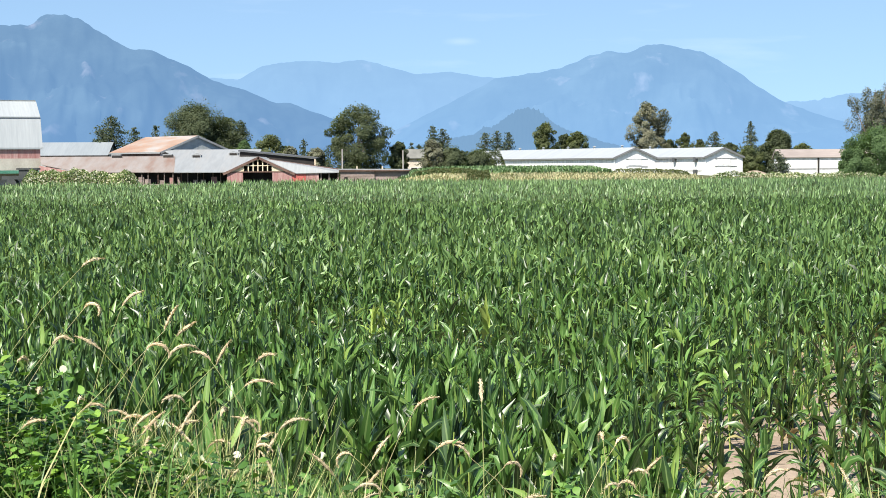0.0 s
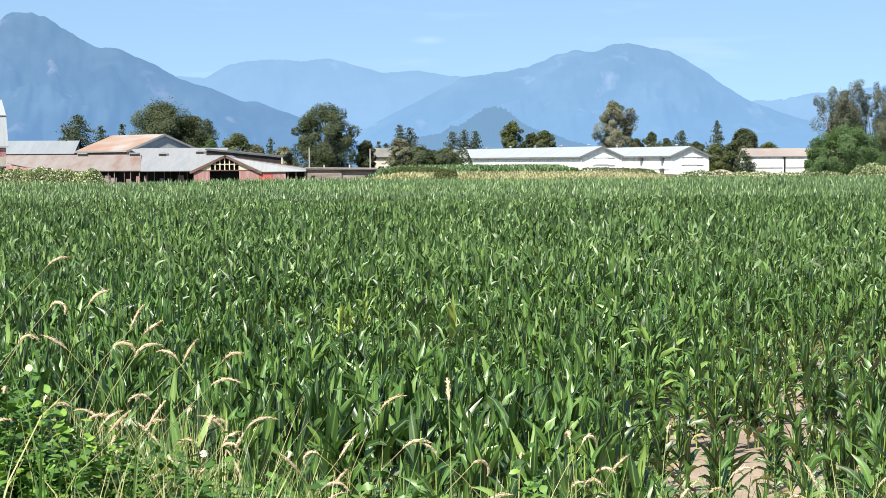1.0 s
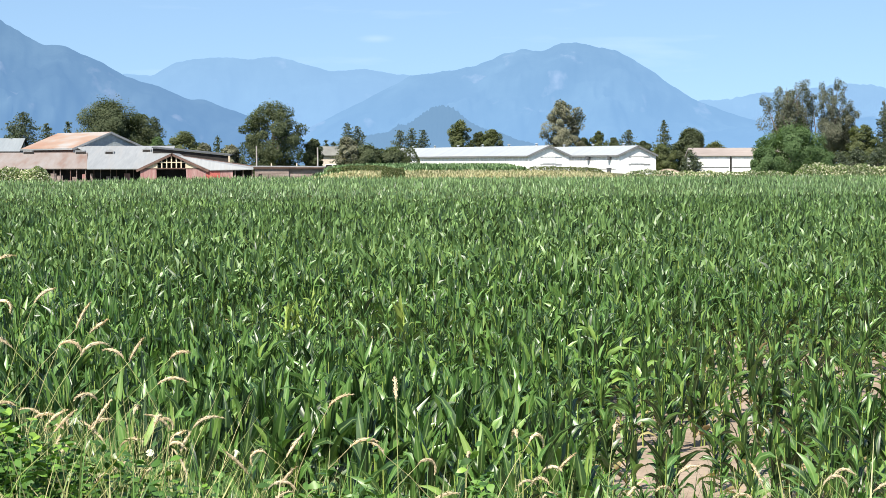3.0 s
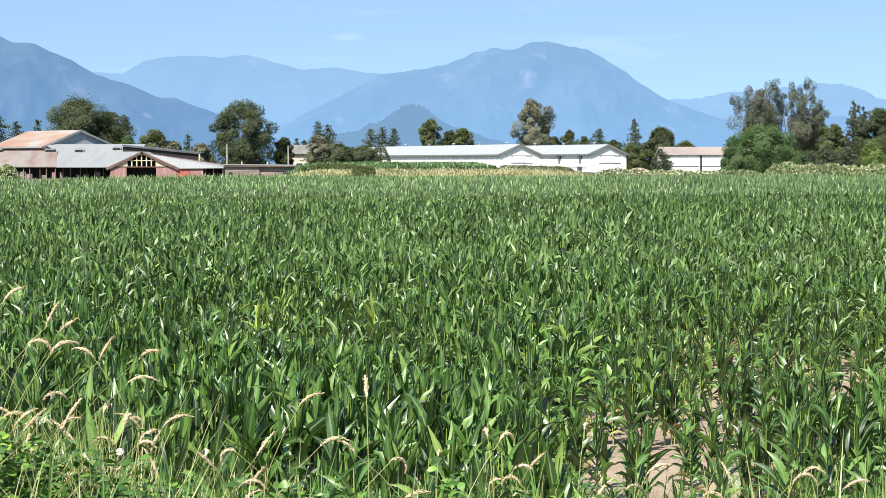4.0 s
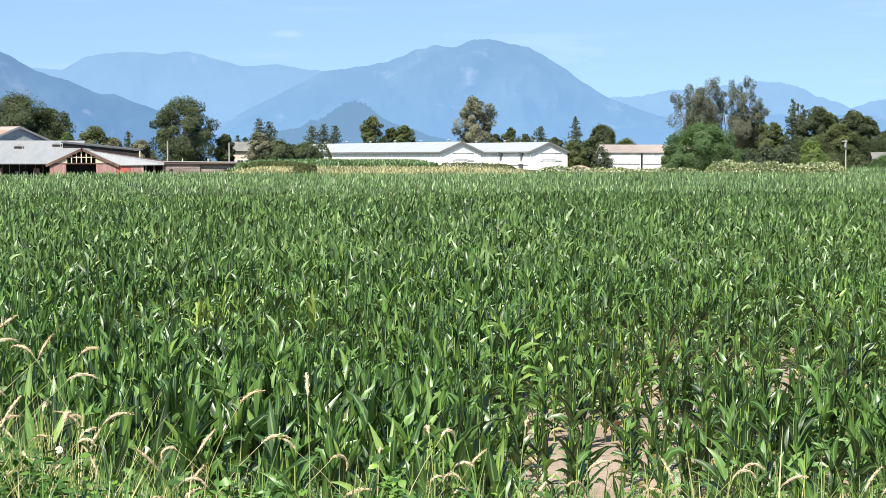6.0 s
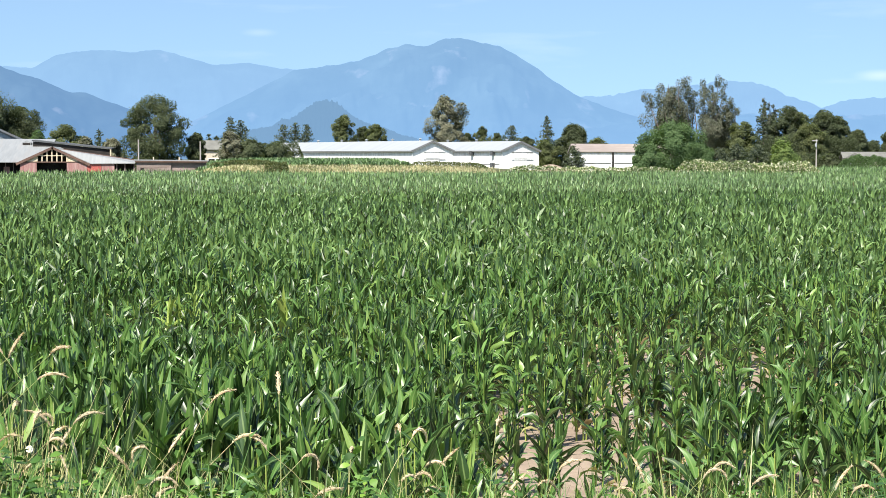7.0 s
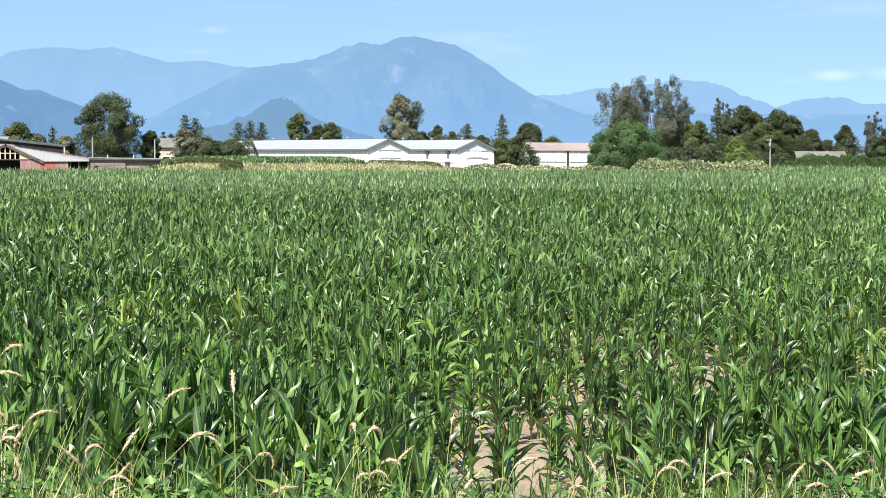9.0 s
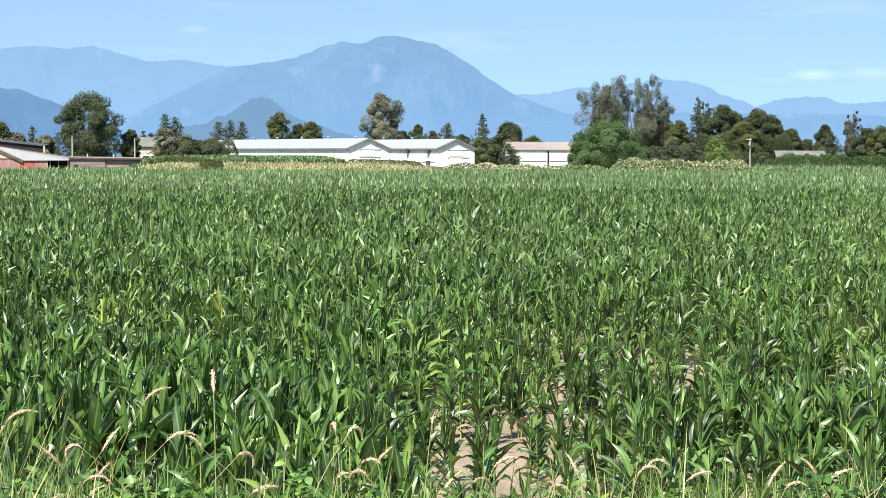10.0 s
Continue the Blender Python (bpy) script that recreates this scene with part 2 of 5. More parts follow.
M_CREAM = surface("bare_pine_boards", [(0.3, (0.55, 0.45, 0.32)), (0.7, (0.68, 0.58, 0.43))], 0.5, 0.8, fine=8, stretch=(3, 3, 0.4))
M_GREYWALL = surface("grey_siding", [(0.3, (0.32, 0.352, 0.36)), (0.7, (0.4, 0.432, 0.44))], 0.2, 0.7, fine=9)
M_CONCRETE = surface("concrete", [(0.3, (0.34, 0.3, 0.265)), (0.7, (0.46, 0.42, 0.37))], 0.3, 0.9, fine=10, speck=0.4)
# shade inside openings, put into the colour; also for dark trim and panes
M_DARK = surface("dark_interior", [(0.3, (0.015, 0.013, 0.012)), (0.7, (0.035, 0.03, 0.028))], 0.5, 0.95)
M_SLATE = surface("dark_felt_roof", [(0.3, (0.0605, 0.066, 0.0715)), (0.7, (0.0935, 0.099, 0.105))], 0.3, 0.9, fine=9)
M_GREYTRIM = surface("grey_trim", [(0.3, (0.13, 0.135, 0.14)), (0.7, (0.19, 0.195, 0.2))], 0.3, 0.8)
M_PINKROOF = surface("faded_brown_tin", [(0.3, (0.243, 0.205, 0.186)), (0.7, (0.319, 0.274, 0.251))], 0.15, 0.7, 0.1, fine=9, stretch=(1, 0.4, 0.4), speck=0.4)
M_SHINGLE = surface("asphalt_shingle", [(0.3, (0.13, 0.13, 0.118)), (0.7, (0.2, 0.2, 0.182))], 0.5, 0.9, fine=12)
M_BEIGE = surface("beige_stucco", [(0.3, (0.5, 0.44, 0.36)), (0.7, (0.58, 0.52, 0.44))], 0.3, 0.85)
M_GREEN = surface("green_tin", [(0.3, (0.05, 0.17, 0.12)), (0.7, (0.08, 0.24, 0.17))], 0.3, 0.6)
M_POLE = surface("weathered_pole", [(0.3, (0.3, 0.28, 0.25)), (0.7, (0.48, 0.46, 0.42))], 0.8, 0.85, stretch=(3, 3, 0.3))
M_RUBBER = surface("dark_metal", [(0.3, (0.03, 0.035, 0.035)), (0.7, (0.06, 0.065, 0.065))], 0.8, 0.6)


# ================= mesh helpers =================
def part(name, bm, mat, parent=None, label=""):
    me = bpy.data.meshes.new(name)
    bmesh.ops.recalc_face_normals(bm, faces=bm.faces)
    bm.to_mesh(me)
    bm.free()
    me.materials.append(mat)
    ob = new(name, me)
    if parent is not None:
        ob.parent = parent
    return tagged(ob, label)


def from_arrays(name, verts, faces, mats, mat_index=None, parent=None, smooth=False, ribbed=0):
    """One mesh object from vertex and face arrays (all quads, or all triangles)."""
    me = bpy.data.meshes.new(name)
    verts = np.ascontiguousarray(verts, dtype=np.float32).reshape(-1, 3)
    faces = np.ascontiguousarray(faces, dtype=np.int32)
    n, k = faces.shape
    me.vertices.add(len(verts))
    me.vertices.foreach_set("co", verts.ravel())
    me.loops.add(n * k)
    me.loops.foreach_set("vertex_index", faces.ravel())
    me.polygons.add(n)
    me.polygons.foreach_set("loop_start", np.arange(0, n * k, k, dtype=np.int32))
    me.polygons.foreach_set("loop_total", np.full(n, k, dtype=np.int32))
    for m in mats:
        me.materials.append(m)
    if mat_index is not None:
        me.polygons.foreach_set("material_index", np.ascontiguousarray(mat_index, dtype=np.int32))
    if smooth:
        me.polygons.foreach_set("use_smooth", np.ones(n, dtype=bool))
    if ribbed:      # that many vertices come in threes: edge, midrib, edge
        mark = np.zeros(len(verts), dtype=np.float32)
        mark[1:ribbed:3] = 1
        me.attributes.new("midrib", "FLOAT", "POINT").data.foreach_set("value", mark)
    me.update(calc_edges=True)
    ob = new(name, me)
    if parent is not None:
        ob.parent = parent
    return ob


def box(bm, x0, x1, y0, y1, z0, z1):
    vs = [bm.verts.new(p) for p in ((x0, y0, z0), (x1, y0, z0), (x1, y1, z0), (x0, y1, z0), (x0, y0, z1), (x1, y0, z1), (x1, y1, z1), (x0, y1, z1))]
    for f in ((0, 1, 2, 3), (4, 5, 6, 7), (0, 1, 5, 4), (1, 2, 6, 5), (2, 3, 7, 6), (3, 0, 4, 7)):
        bm.faces.new([vs[i] for i in f])


def slab(bm, corners, thick):
    """A sheet of that thickness whose top face has the four (or more) corners."""
    a, b, c = (Vector(p) for p in corners[:3])
    n = (b - a).cross(c - a).normalized()
    if n.z < 0:
        n = -n
    top = [bm.verts.new(p) for p in corners]
    low = [bm.verts.new(Vector(p) - n * thick) for p in corners]
    bm.faces.new(top)
    bm.faces.new(low[::-1])
    k = len(corners)
    for i in range(k):
        bm.faces.new((top[i], top[(i + 1) % k], low[(i + 1) % k], low[i]))


def prism(bm, outline, axis, a, b):
    """An outline (pairs) pushed from a to b along axis "x" or "y"."""
    put = (lambda u, v, w: (w, u, v)) if axis == "x" else (lambda u, v, w: (u, w, v))
    lo = [bm.verts.new(put(u, v, a)) for u, v in outline]
    hi = [bm.verts.new(put(u, v, b)) for u, v in outline]
    bm.faces.new(lo)
    bm.faces.new(hi[::-1])
    k = len(outline)
    for i in range(k):
        bm.faces.new((lo[i], lo[(i + 1) % k], hi[(i + 1) % k], hi[i]))


def tube(bm, pts, radii, sides=6):
    rings = []
    for i, (p, r) in enumerate(zip(pts, radii)):
        p = Vector(p)
        d = (Vector(pts[min(i + 1, len(pts) - 1)]) - Vector(pts[max(i - 1, 0)])).normalized()
        u = d.cross(Vector((0.3, 0.9, 0.1))).normalized()
        v = d.cross(u)
        rings.append([bm.verts.new(p + (u * math.cos(a) + v * math.sin(a)) * r) for a in (2 * math.pi * k / sides for k in range(sides))])
    for a, b in zip(rings, rings[1:]):
        for k in range(sides):
            bm.faces.new((a[k], a[(k + 1) % sides], b[(k + 1) % sides], b[k]))
    bm.faces.new(rings[0][::-1])
    bm.faces.new(rings[-1])


def thing(name, label, category, place, turn=0.0, group="", kind=""):
    ob = new(name)
    ob.empty_display_size = 0.2
    ob.matrix_basis = pose(*place, 0, 0, turn)
    return tagged(ob, label, category, group, kind)


def step(e0, e1, v):
    v = np.clip((v - e0) / (e1 - e0), 0, 1)
    return v * v * (3 - 2 * v)


def lie(x, y):
    """Height of the ground: a railway bank, a flat field, a gentle rise on the far side."""
    x, y = np.asarray(x, float), np.asarray(y, float)
    bear = x / np.maximum(y, 20.0)
    z = 2.4 * (1 - step(5, 17.5, y))
    z = z + step(140, 335, y) * 0.12
    z = z + step(300, 405, y) * 0.3 * step(0.25, 0.29, bear)
    z = z + step(364, 398, y) * 0.65 * step(-0.04, -0.015, bear) * (1 - step(0.072, 0.086, bear))
    z = z + step(336, 366, y) * (0.5 + 1.75 * step(-0.035, 0.0, bear) - 1.0 * step(0.1, 0.16, bear) - 0.9 * step(0.25, 0.28, bear))
    return z


def ribbons(base, turn, length, width, rise, bend, segs, shape, roll=None, fold=0.0, wave=0.0):
    """Blades: each starts at base, heads off along turn at the angle rise above level and bends over. fold: depth of the midrib groove in widths. Returns verts and quads."""
    n = len(base)
    t = np.linspace(0, 1, segs + 1)
    ang = rise[:, None] - bend[:, None] * (t[None, :] ** 1.6)
    mid = (ang[:, 1:] + ang[:, :-1]) / 2
    dl = (length / segs)[:, None]
    out = np.concatenate([np.zeros((n, 1)), np.cumsum(np.cos(mid) * dl, 1)], 1)
    up = np.concatenate([np.zeros((n, 1)), np.cumsum(np.sin(mid) * dl, 1)], 1)
    cx, sx_ = np.cos(turn)[:, None], np.sin(turn)[:, None]
    line = np.stack([base[:, 0:1] + out * cx, base[:, 1:2] + out * sx_, base[:, 2:3] + up], 2)
    if roll is None:
        roll = np.zeros(n)
    rr = roll[:, None] * (0.25 + 1.3 * t[None, :]) + wave * np.sin(7.5 * t[None, :] + 9.0 * roll[:, None]) * t[None, :]
    # across the blade: level at first, then turned round its length by roll
    flat = np.stack([-sx_ + 0 * ang, cx + 0 * ang, 0 * ang], 2)
    over = np.stack([-cx * np.sin(ang), -sx_ * np.sin(ang), np.cos(ang)], 2)
    side = flat * np.cos(rr)[:, :, None] + over * np.sin(rr)[:, :, None]
    w = (width[:, None] * np.asarray(shape)[None, :] / 2)[:, :, None]
    cols = [line - side * w, line + side * w]
    if fold > 0:
        face = over * np.cos(rr)[:, :, None] - flat * np.sin(rr)[:, :, None]
        cols.insert(1, line - face * w * 2 * fold)
    k = len(cols)
    verts = np.stack(cols, 2)
    idx = np.arange(n)[:, None] * (segs + 1) * k + np.arange(segs)[None, :] * k
    faces = np.concatenate([np.stack([idx + j, idx + j + 1, idx + j + 1 + k, idx + j + k], 2)[:, :, None] for j in range(k - 1)], 2).reshape(-1, 4)
    return verts.reshape(-1, 3), faces


LEAF_SHAPE = {5: (0.65, 0.95, 1.0, 0.8, 0.44, 0.02), 4: (0.7, 1.0, 0.92, 0.52, 0.02), 3: (0.75, 1.0, 0.66, 0.02), 2: (0.7, 1.0, 0.05), 1: (1.0, 0.15)}

# ================= ground =================
def build_ground():
    ys = np.concatenate([[-4800, -1500, -400, -120], np.arange(-40, 0, 8), np.arange(0, 30, 1.0), np.arange(30, 130, 5), np.arange(130, 330, 8), np.arange(330, 380, 3), np.arange(380, 480, 10), [520, 600, 800, 1200, 2000, 3200, 4800]])
    us = np.concatenate([np.linspace(-3, -0.5, 8), np.linspace(-0.45, 0.6, 60), np.linspace(0.7, 3, 8)])
    yy, uu = np.meshgrid(ys, us, indexing="ij")
    xx = uu * np.maximum(np.abs(yy), 40)
    zz = lie(xx, yy)
    near = (yy > 2) & (yy < 60)
    zz = zz + near * 0.05 * np.sin(xx * 2.1 + yy) * np.cos(yy * 1.7)
    v = np.stack([xx, yy, zz], 2)
    r, c = xx.shape
    i = np.arange(r * c).reshape(r, c)
    f = np.stack([i[:-1, :-1], i[:-1, 1:], i[1:, 1:], i[1:, :-1]], 2).reshape(-1, 4)
    cy = (yy[:-1, :-1] + yy[1:, 1:]).ravel() / 2
    mat = np.where(cy < 16.5, 1, np.where(cy > 335, 1, 0))
    ob = from_arrays("ground", v, f, [M_SOIL, M_BANK], mat, smooth=True)
    tagged(ob, "pale dry soil of a flat maize field with a grassy bank", "ground", kind="structure")


build_ground()


# ================= mountains =================
def ridge(name, label, far, crest, foot, mat, seed, rough=0.012, spread=1.0, teeth=3.0):
    """A mountain range: crest as (bearing in degrees, height in degrees), spurs and gullies running down towards the plain."""
    b = np.array([p[0] for p in crest], float)
    h = np.array([p[1] for p in crest], float)
    bb = np.linspace(b[0], b[-1], 360)
    hh = np.interp(bb, b, h)
    k = np.hanning(7)
    hh = np.convolve(np.pad(hh, 3, mode="edge"), k / k.sum(), "valid")
    rows_n = 26
    verts = np.zeros((rows_n, len(bb), 3))
    for j in range(rows_n):
        q = j / (rows_n - 1)
        for i, (a, e) in enumerate(zip(bb, hh)):
            top = far * math.tan(radians(e))
            spur = noise.fractal(Vector((a * 0.5 + seed, q * 2.8, seed)), 0.9, 2.1, 4)
            fine = noise.fractal(Vector((a * teeth + seed, q * 13, seed + 9)), 0.9, 2.1, 4)
            d = far - q * far * foot * spread * (1 + 0.3 * spur)
            z = top * (1 - q) ** 1.15 + top * (0.16 * spur + 0.035 * fine) * math.sin(math.pi * min(q * 1.2, 1)) + top * rough * fine * (1 - q)
            verts[j, i] = (d * math.tan(radians(a)), d, EYE + z - 6 * q)
    r, c = rows_n, len(bb)
    i = np.arange(r * c).reshape(r, c)
    f = np.stack([i[:-1, :-1], i[:-1, 1:], i[1:, 1:], i[1:, :-1]], 2).reshape(-1, 4)[:, ::-1]
    ob = from_arrays(name, verts, f, [mat], smooth=True)
    tagged(ob, label, "mountain", kind="structure")


# each range: forest, rock, emitted haze colour, share of haze
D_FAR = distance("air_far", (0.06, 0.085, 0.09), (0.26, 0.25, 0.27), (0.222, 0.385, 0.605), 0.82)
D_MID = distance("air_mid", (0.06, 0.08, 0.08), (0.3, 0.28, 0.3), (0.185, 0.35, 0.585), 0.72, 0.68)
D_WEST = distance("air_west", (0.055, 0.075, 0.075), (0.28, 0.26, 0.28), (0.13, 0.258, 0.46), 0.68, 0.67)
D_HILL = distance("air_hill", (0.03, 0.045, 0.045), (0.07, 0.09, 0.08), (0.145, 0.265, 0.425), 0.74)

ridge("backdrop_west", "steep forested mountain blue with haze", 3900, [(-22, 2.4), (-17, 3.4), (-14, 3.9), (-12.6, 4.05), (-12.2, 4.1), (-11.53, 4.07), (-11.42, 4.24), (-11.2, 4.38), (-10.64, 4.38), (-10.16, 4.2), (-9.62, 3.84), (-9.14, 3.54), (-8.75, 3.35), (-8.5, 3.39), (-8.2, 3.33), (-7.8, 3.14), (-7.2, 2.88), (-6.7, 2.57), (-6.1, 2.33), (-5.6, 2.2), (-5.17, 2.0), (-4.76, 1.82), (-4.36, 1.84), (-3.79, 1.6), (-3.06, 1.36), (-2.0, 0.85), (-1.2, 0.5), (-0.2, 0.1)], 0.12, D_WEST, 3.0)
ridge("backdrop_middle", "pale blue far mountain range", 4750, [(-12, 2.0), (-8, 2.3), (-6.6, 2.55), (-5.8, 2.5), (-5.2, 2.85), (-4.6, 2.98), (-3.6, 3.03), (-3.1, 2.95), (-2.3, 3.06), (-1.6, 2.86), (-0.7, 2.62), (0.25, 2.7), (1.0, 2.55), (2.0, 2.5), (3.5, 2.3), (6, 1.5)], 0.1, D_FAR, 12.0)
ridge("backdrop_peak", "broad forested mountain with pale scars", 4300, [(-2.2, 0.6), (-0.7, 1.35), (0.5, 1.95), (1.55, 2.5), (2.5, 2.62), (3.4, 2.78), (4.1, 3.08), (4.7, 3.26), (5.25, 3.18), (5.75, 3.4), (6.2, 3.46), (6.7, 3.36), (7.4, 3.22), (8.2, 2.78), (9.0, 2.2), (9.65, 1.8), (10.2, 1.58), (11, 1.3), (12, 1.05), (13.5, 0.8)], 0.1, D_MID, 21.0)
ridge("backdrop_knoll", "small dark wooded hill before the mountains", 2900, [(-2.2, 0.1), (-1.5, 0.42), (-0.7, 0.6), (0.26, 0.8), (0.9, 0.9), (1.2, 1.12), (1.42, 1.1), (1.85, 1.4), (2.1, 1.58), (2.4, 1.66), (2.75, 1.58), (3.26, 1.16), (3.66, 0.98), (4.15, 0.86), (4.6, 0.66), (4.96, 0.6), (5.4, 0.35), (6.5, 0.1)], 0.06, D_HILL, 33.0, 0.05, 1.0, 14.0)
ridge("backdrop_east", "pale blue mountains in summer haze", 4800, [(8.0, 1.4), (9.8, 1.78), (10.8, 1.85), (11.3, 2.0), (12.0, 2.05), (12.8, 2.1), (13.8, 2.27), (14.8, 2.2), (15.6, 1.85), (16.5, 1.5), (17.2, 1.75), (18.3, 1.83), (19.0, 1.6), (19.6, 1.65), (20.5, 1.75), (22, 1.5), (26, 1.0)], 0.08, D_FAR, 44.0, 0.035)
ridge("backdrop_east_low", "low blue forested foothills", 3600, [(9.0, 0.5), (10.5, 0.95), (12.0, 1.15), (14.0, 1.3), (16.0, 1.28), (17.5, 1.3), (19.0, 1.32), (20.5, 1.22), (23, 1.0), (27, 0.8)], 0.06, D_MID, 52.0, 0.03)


# ================= farm buildings =================
def gable_barn(name, label, place, turn, wide, long, profile, roof_mat, wall_mat, trim_mat, base=-1.5, over=0.35, group=""):
    """Gable in the local xz plane at y = 0, the building running back along y. profile: half of the roof from eave to ridge as (x from the middle, z)."""
    ob = thing(name, label, "barn", place, turn, group)
    half = [(-x, z) for x, z in profile]
    full = half + [(x, z) for x, z in profile[::-1] if x > 0]
    w = wide / 2
    wall = bmesh.new()
    ez = profile[0][1]
    t = 0.2
    # front and back gable walls, then the two long walls butted between them
    gable = [(-w, base)] + [(max(-w, -x), z - 0.16) for x, z in profile] + [(min(w, x), z - 0.16) for x, z in profile[::-1] if x > 0] + [(w, base)]
    prism(wall, gable, "y", 0, t)
    prism(wall, gable, "y", long - t, long)
    box(wall, -w, -w + t, t, long - t, base, ez - 0.1)
    box(wall, w - t, w, t, long - t, base, ez - 0.1)
    part("wall", wall, wall_mat, ob)
    for side in (-1, 1):
        for (xa, za), (xb, zb) in zip(profile, profile[1:]):
            bm = bmesh.new()
            slab(bm, [(side * xa, -over, za), (side * xb, -over, zb), (side * xb, long + over, zb), (side * xa, long + over, za)], 0.12)
            part("roof", bm, roof_mat, ob)
    for side in (-1, 1):
        bm = bmesh.new()
        for (xa, za), (xb, zb) in zip(profile, profile[1:]):
            slab(bm, [(side * xa, -over - 0.08, za + 0.02), (side * xb, -over - 0.08, zb + 0.02), (side * xb, -over - 0.003, zb + 0.02), (side * xa, -over - 0.003, za + 0.02)], 0.42)
        part("barge_board", bm, trim_mat, ob)
    bm = bmesh.new()
    box(bm, -profile[0][0] - 0.1, -profile[0][0] - 0.004, -over, long + over, ez - 0.32, ez - 0.02)
    part("fascia", bm, trim_mat, ob)
    return ob


def flat_part(name, parent, mat, x0, x1, y0, y1, z0, z1, label=""):
    bm = bmesh.new()
    box(bm, x0, x1, y0, y1, z0, z1)
    return part(name, bm, mat, parent, label)


def white_barn(place, turn, wide, long, eave, top, label, hoods):
    ob = gable_barn("poultry_barn", label, place, turn, wide, long, [(wide / 2 + 0.4, eave), (0, top)], M_TIN_WHITE, M_WHITE, M_GREYTRIM, group="white poultry barns")
    # loading doors in the gable, one above the other
    for z0, z1 in ((0.2, 2.4), (2.75, 4.0)):
        flat_part("door", ob, M_WHITE, -1.5, 1.5, -0.06, -0.004, z0, z1, "white sliding door")
        flat_part("door_track", ob, M_GREYTRIM, -2.0, 3.0, -0.1, -0.004, z1 + 0.02, z1 + 0.12, "grey door track")
    # hooded fans along the side wall, at two storeys
    for k in range(hoods):
        y = 3.5 + k * 9.5
        for z in (0.9, 3.4):
            bm = bmesh.new()
            prism(bm, [(y - 0.35, z), (y + 0.35, z), (y + 0.5, z + 0.9), (y - 0.5, z + 0.9)], "x", -wide / 2 - 0.7, -wide / 2 - 0.004)
            part("fan_hood", bm, M_SLATE, ob, "grey sheet-metal fan hood")
    # ridge ventilators
    for k in range(int(long // 14)):
        bm = bmesh.new()
        tube(bm, [(0, 6 + 14 * k, top - 0.05), (0, 6 + 14 * k, top + 0.35), (0, 6 + 14 * k, top + 0.36), (0, 6 + 14 * k, top + 0.5)], [0.25, 0.25, 0.45, 0.1], 8)
        part("roof_vent", bm, M_TIN_WHITE, ob)
    # eave boards and a sill band
    flat_part("sill_band", ob, M_GREYTRIM, -wide / 2 - 0.05, -wide / 2 - 0.004, 1.0, long - 1.0, 1.45, 1.6)
    return ob


def build_white_barns():
    white_barn((40.2, 418.5, 1.2), 20.5, 9.5, 85, 4.35, 6.5, "long white two-storey poultry barn with a pale metal roof", 0)
    white_barn((58.0, 412.5, 1.2), 20.5, 8.8, 42, 4.4, 6.4, "shorter white poultry barn with fan hoods on its side", 2)
    b = gable_barn("poultry_barn", "white barn with a faded brown metal roof", (71.9, 430, 1.2), -92, 10, 24, [(5.4, 4.25), (0, 6.0)], M_PINKROOF, M_WHITE, M_PINKROOF, group="white poultry barns")
    # dark strip laid on the wall for the shade of a panel gap
    for x in (7.9,):
        flat_part("downpipe", b, M_DARK, 5.0, 5.2, x, x + 0.35, -1, 4.1, "dark strip standing in for a shaded gap between wall panels")
    flat_part("wall_rail", b, M_GREYTRIM, 5.004, 5.1, 0.8, 7.7, 1.75, 1.9)
    flat_part("wall_rail", b, M_GREYTRIM, 5.004, 5.1, 8.4, 23, 1.75, 1.9)


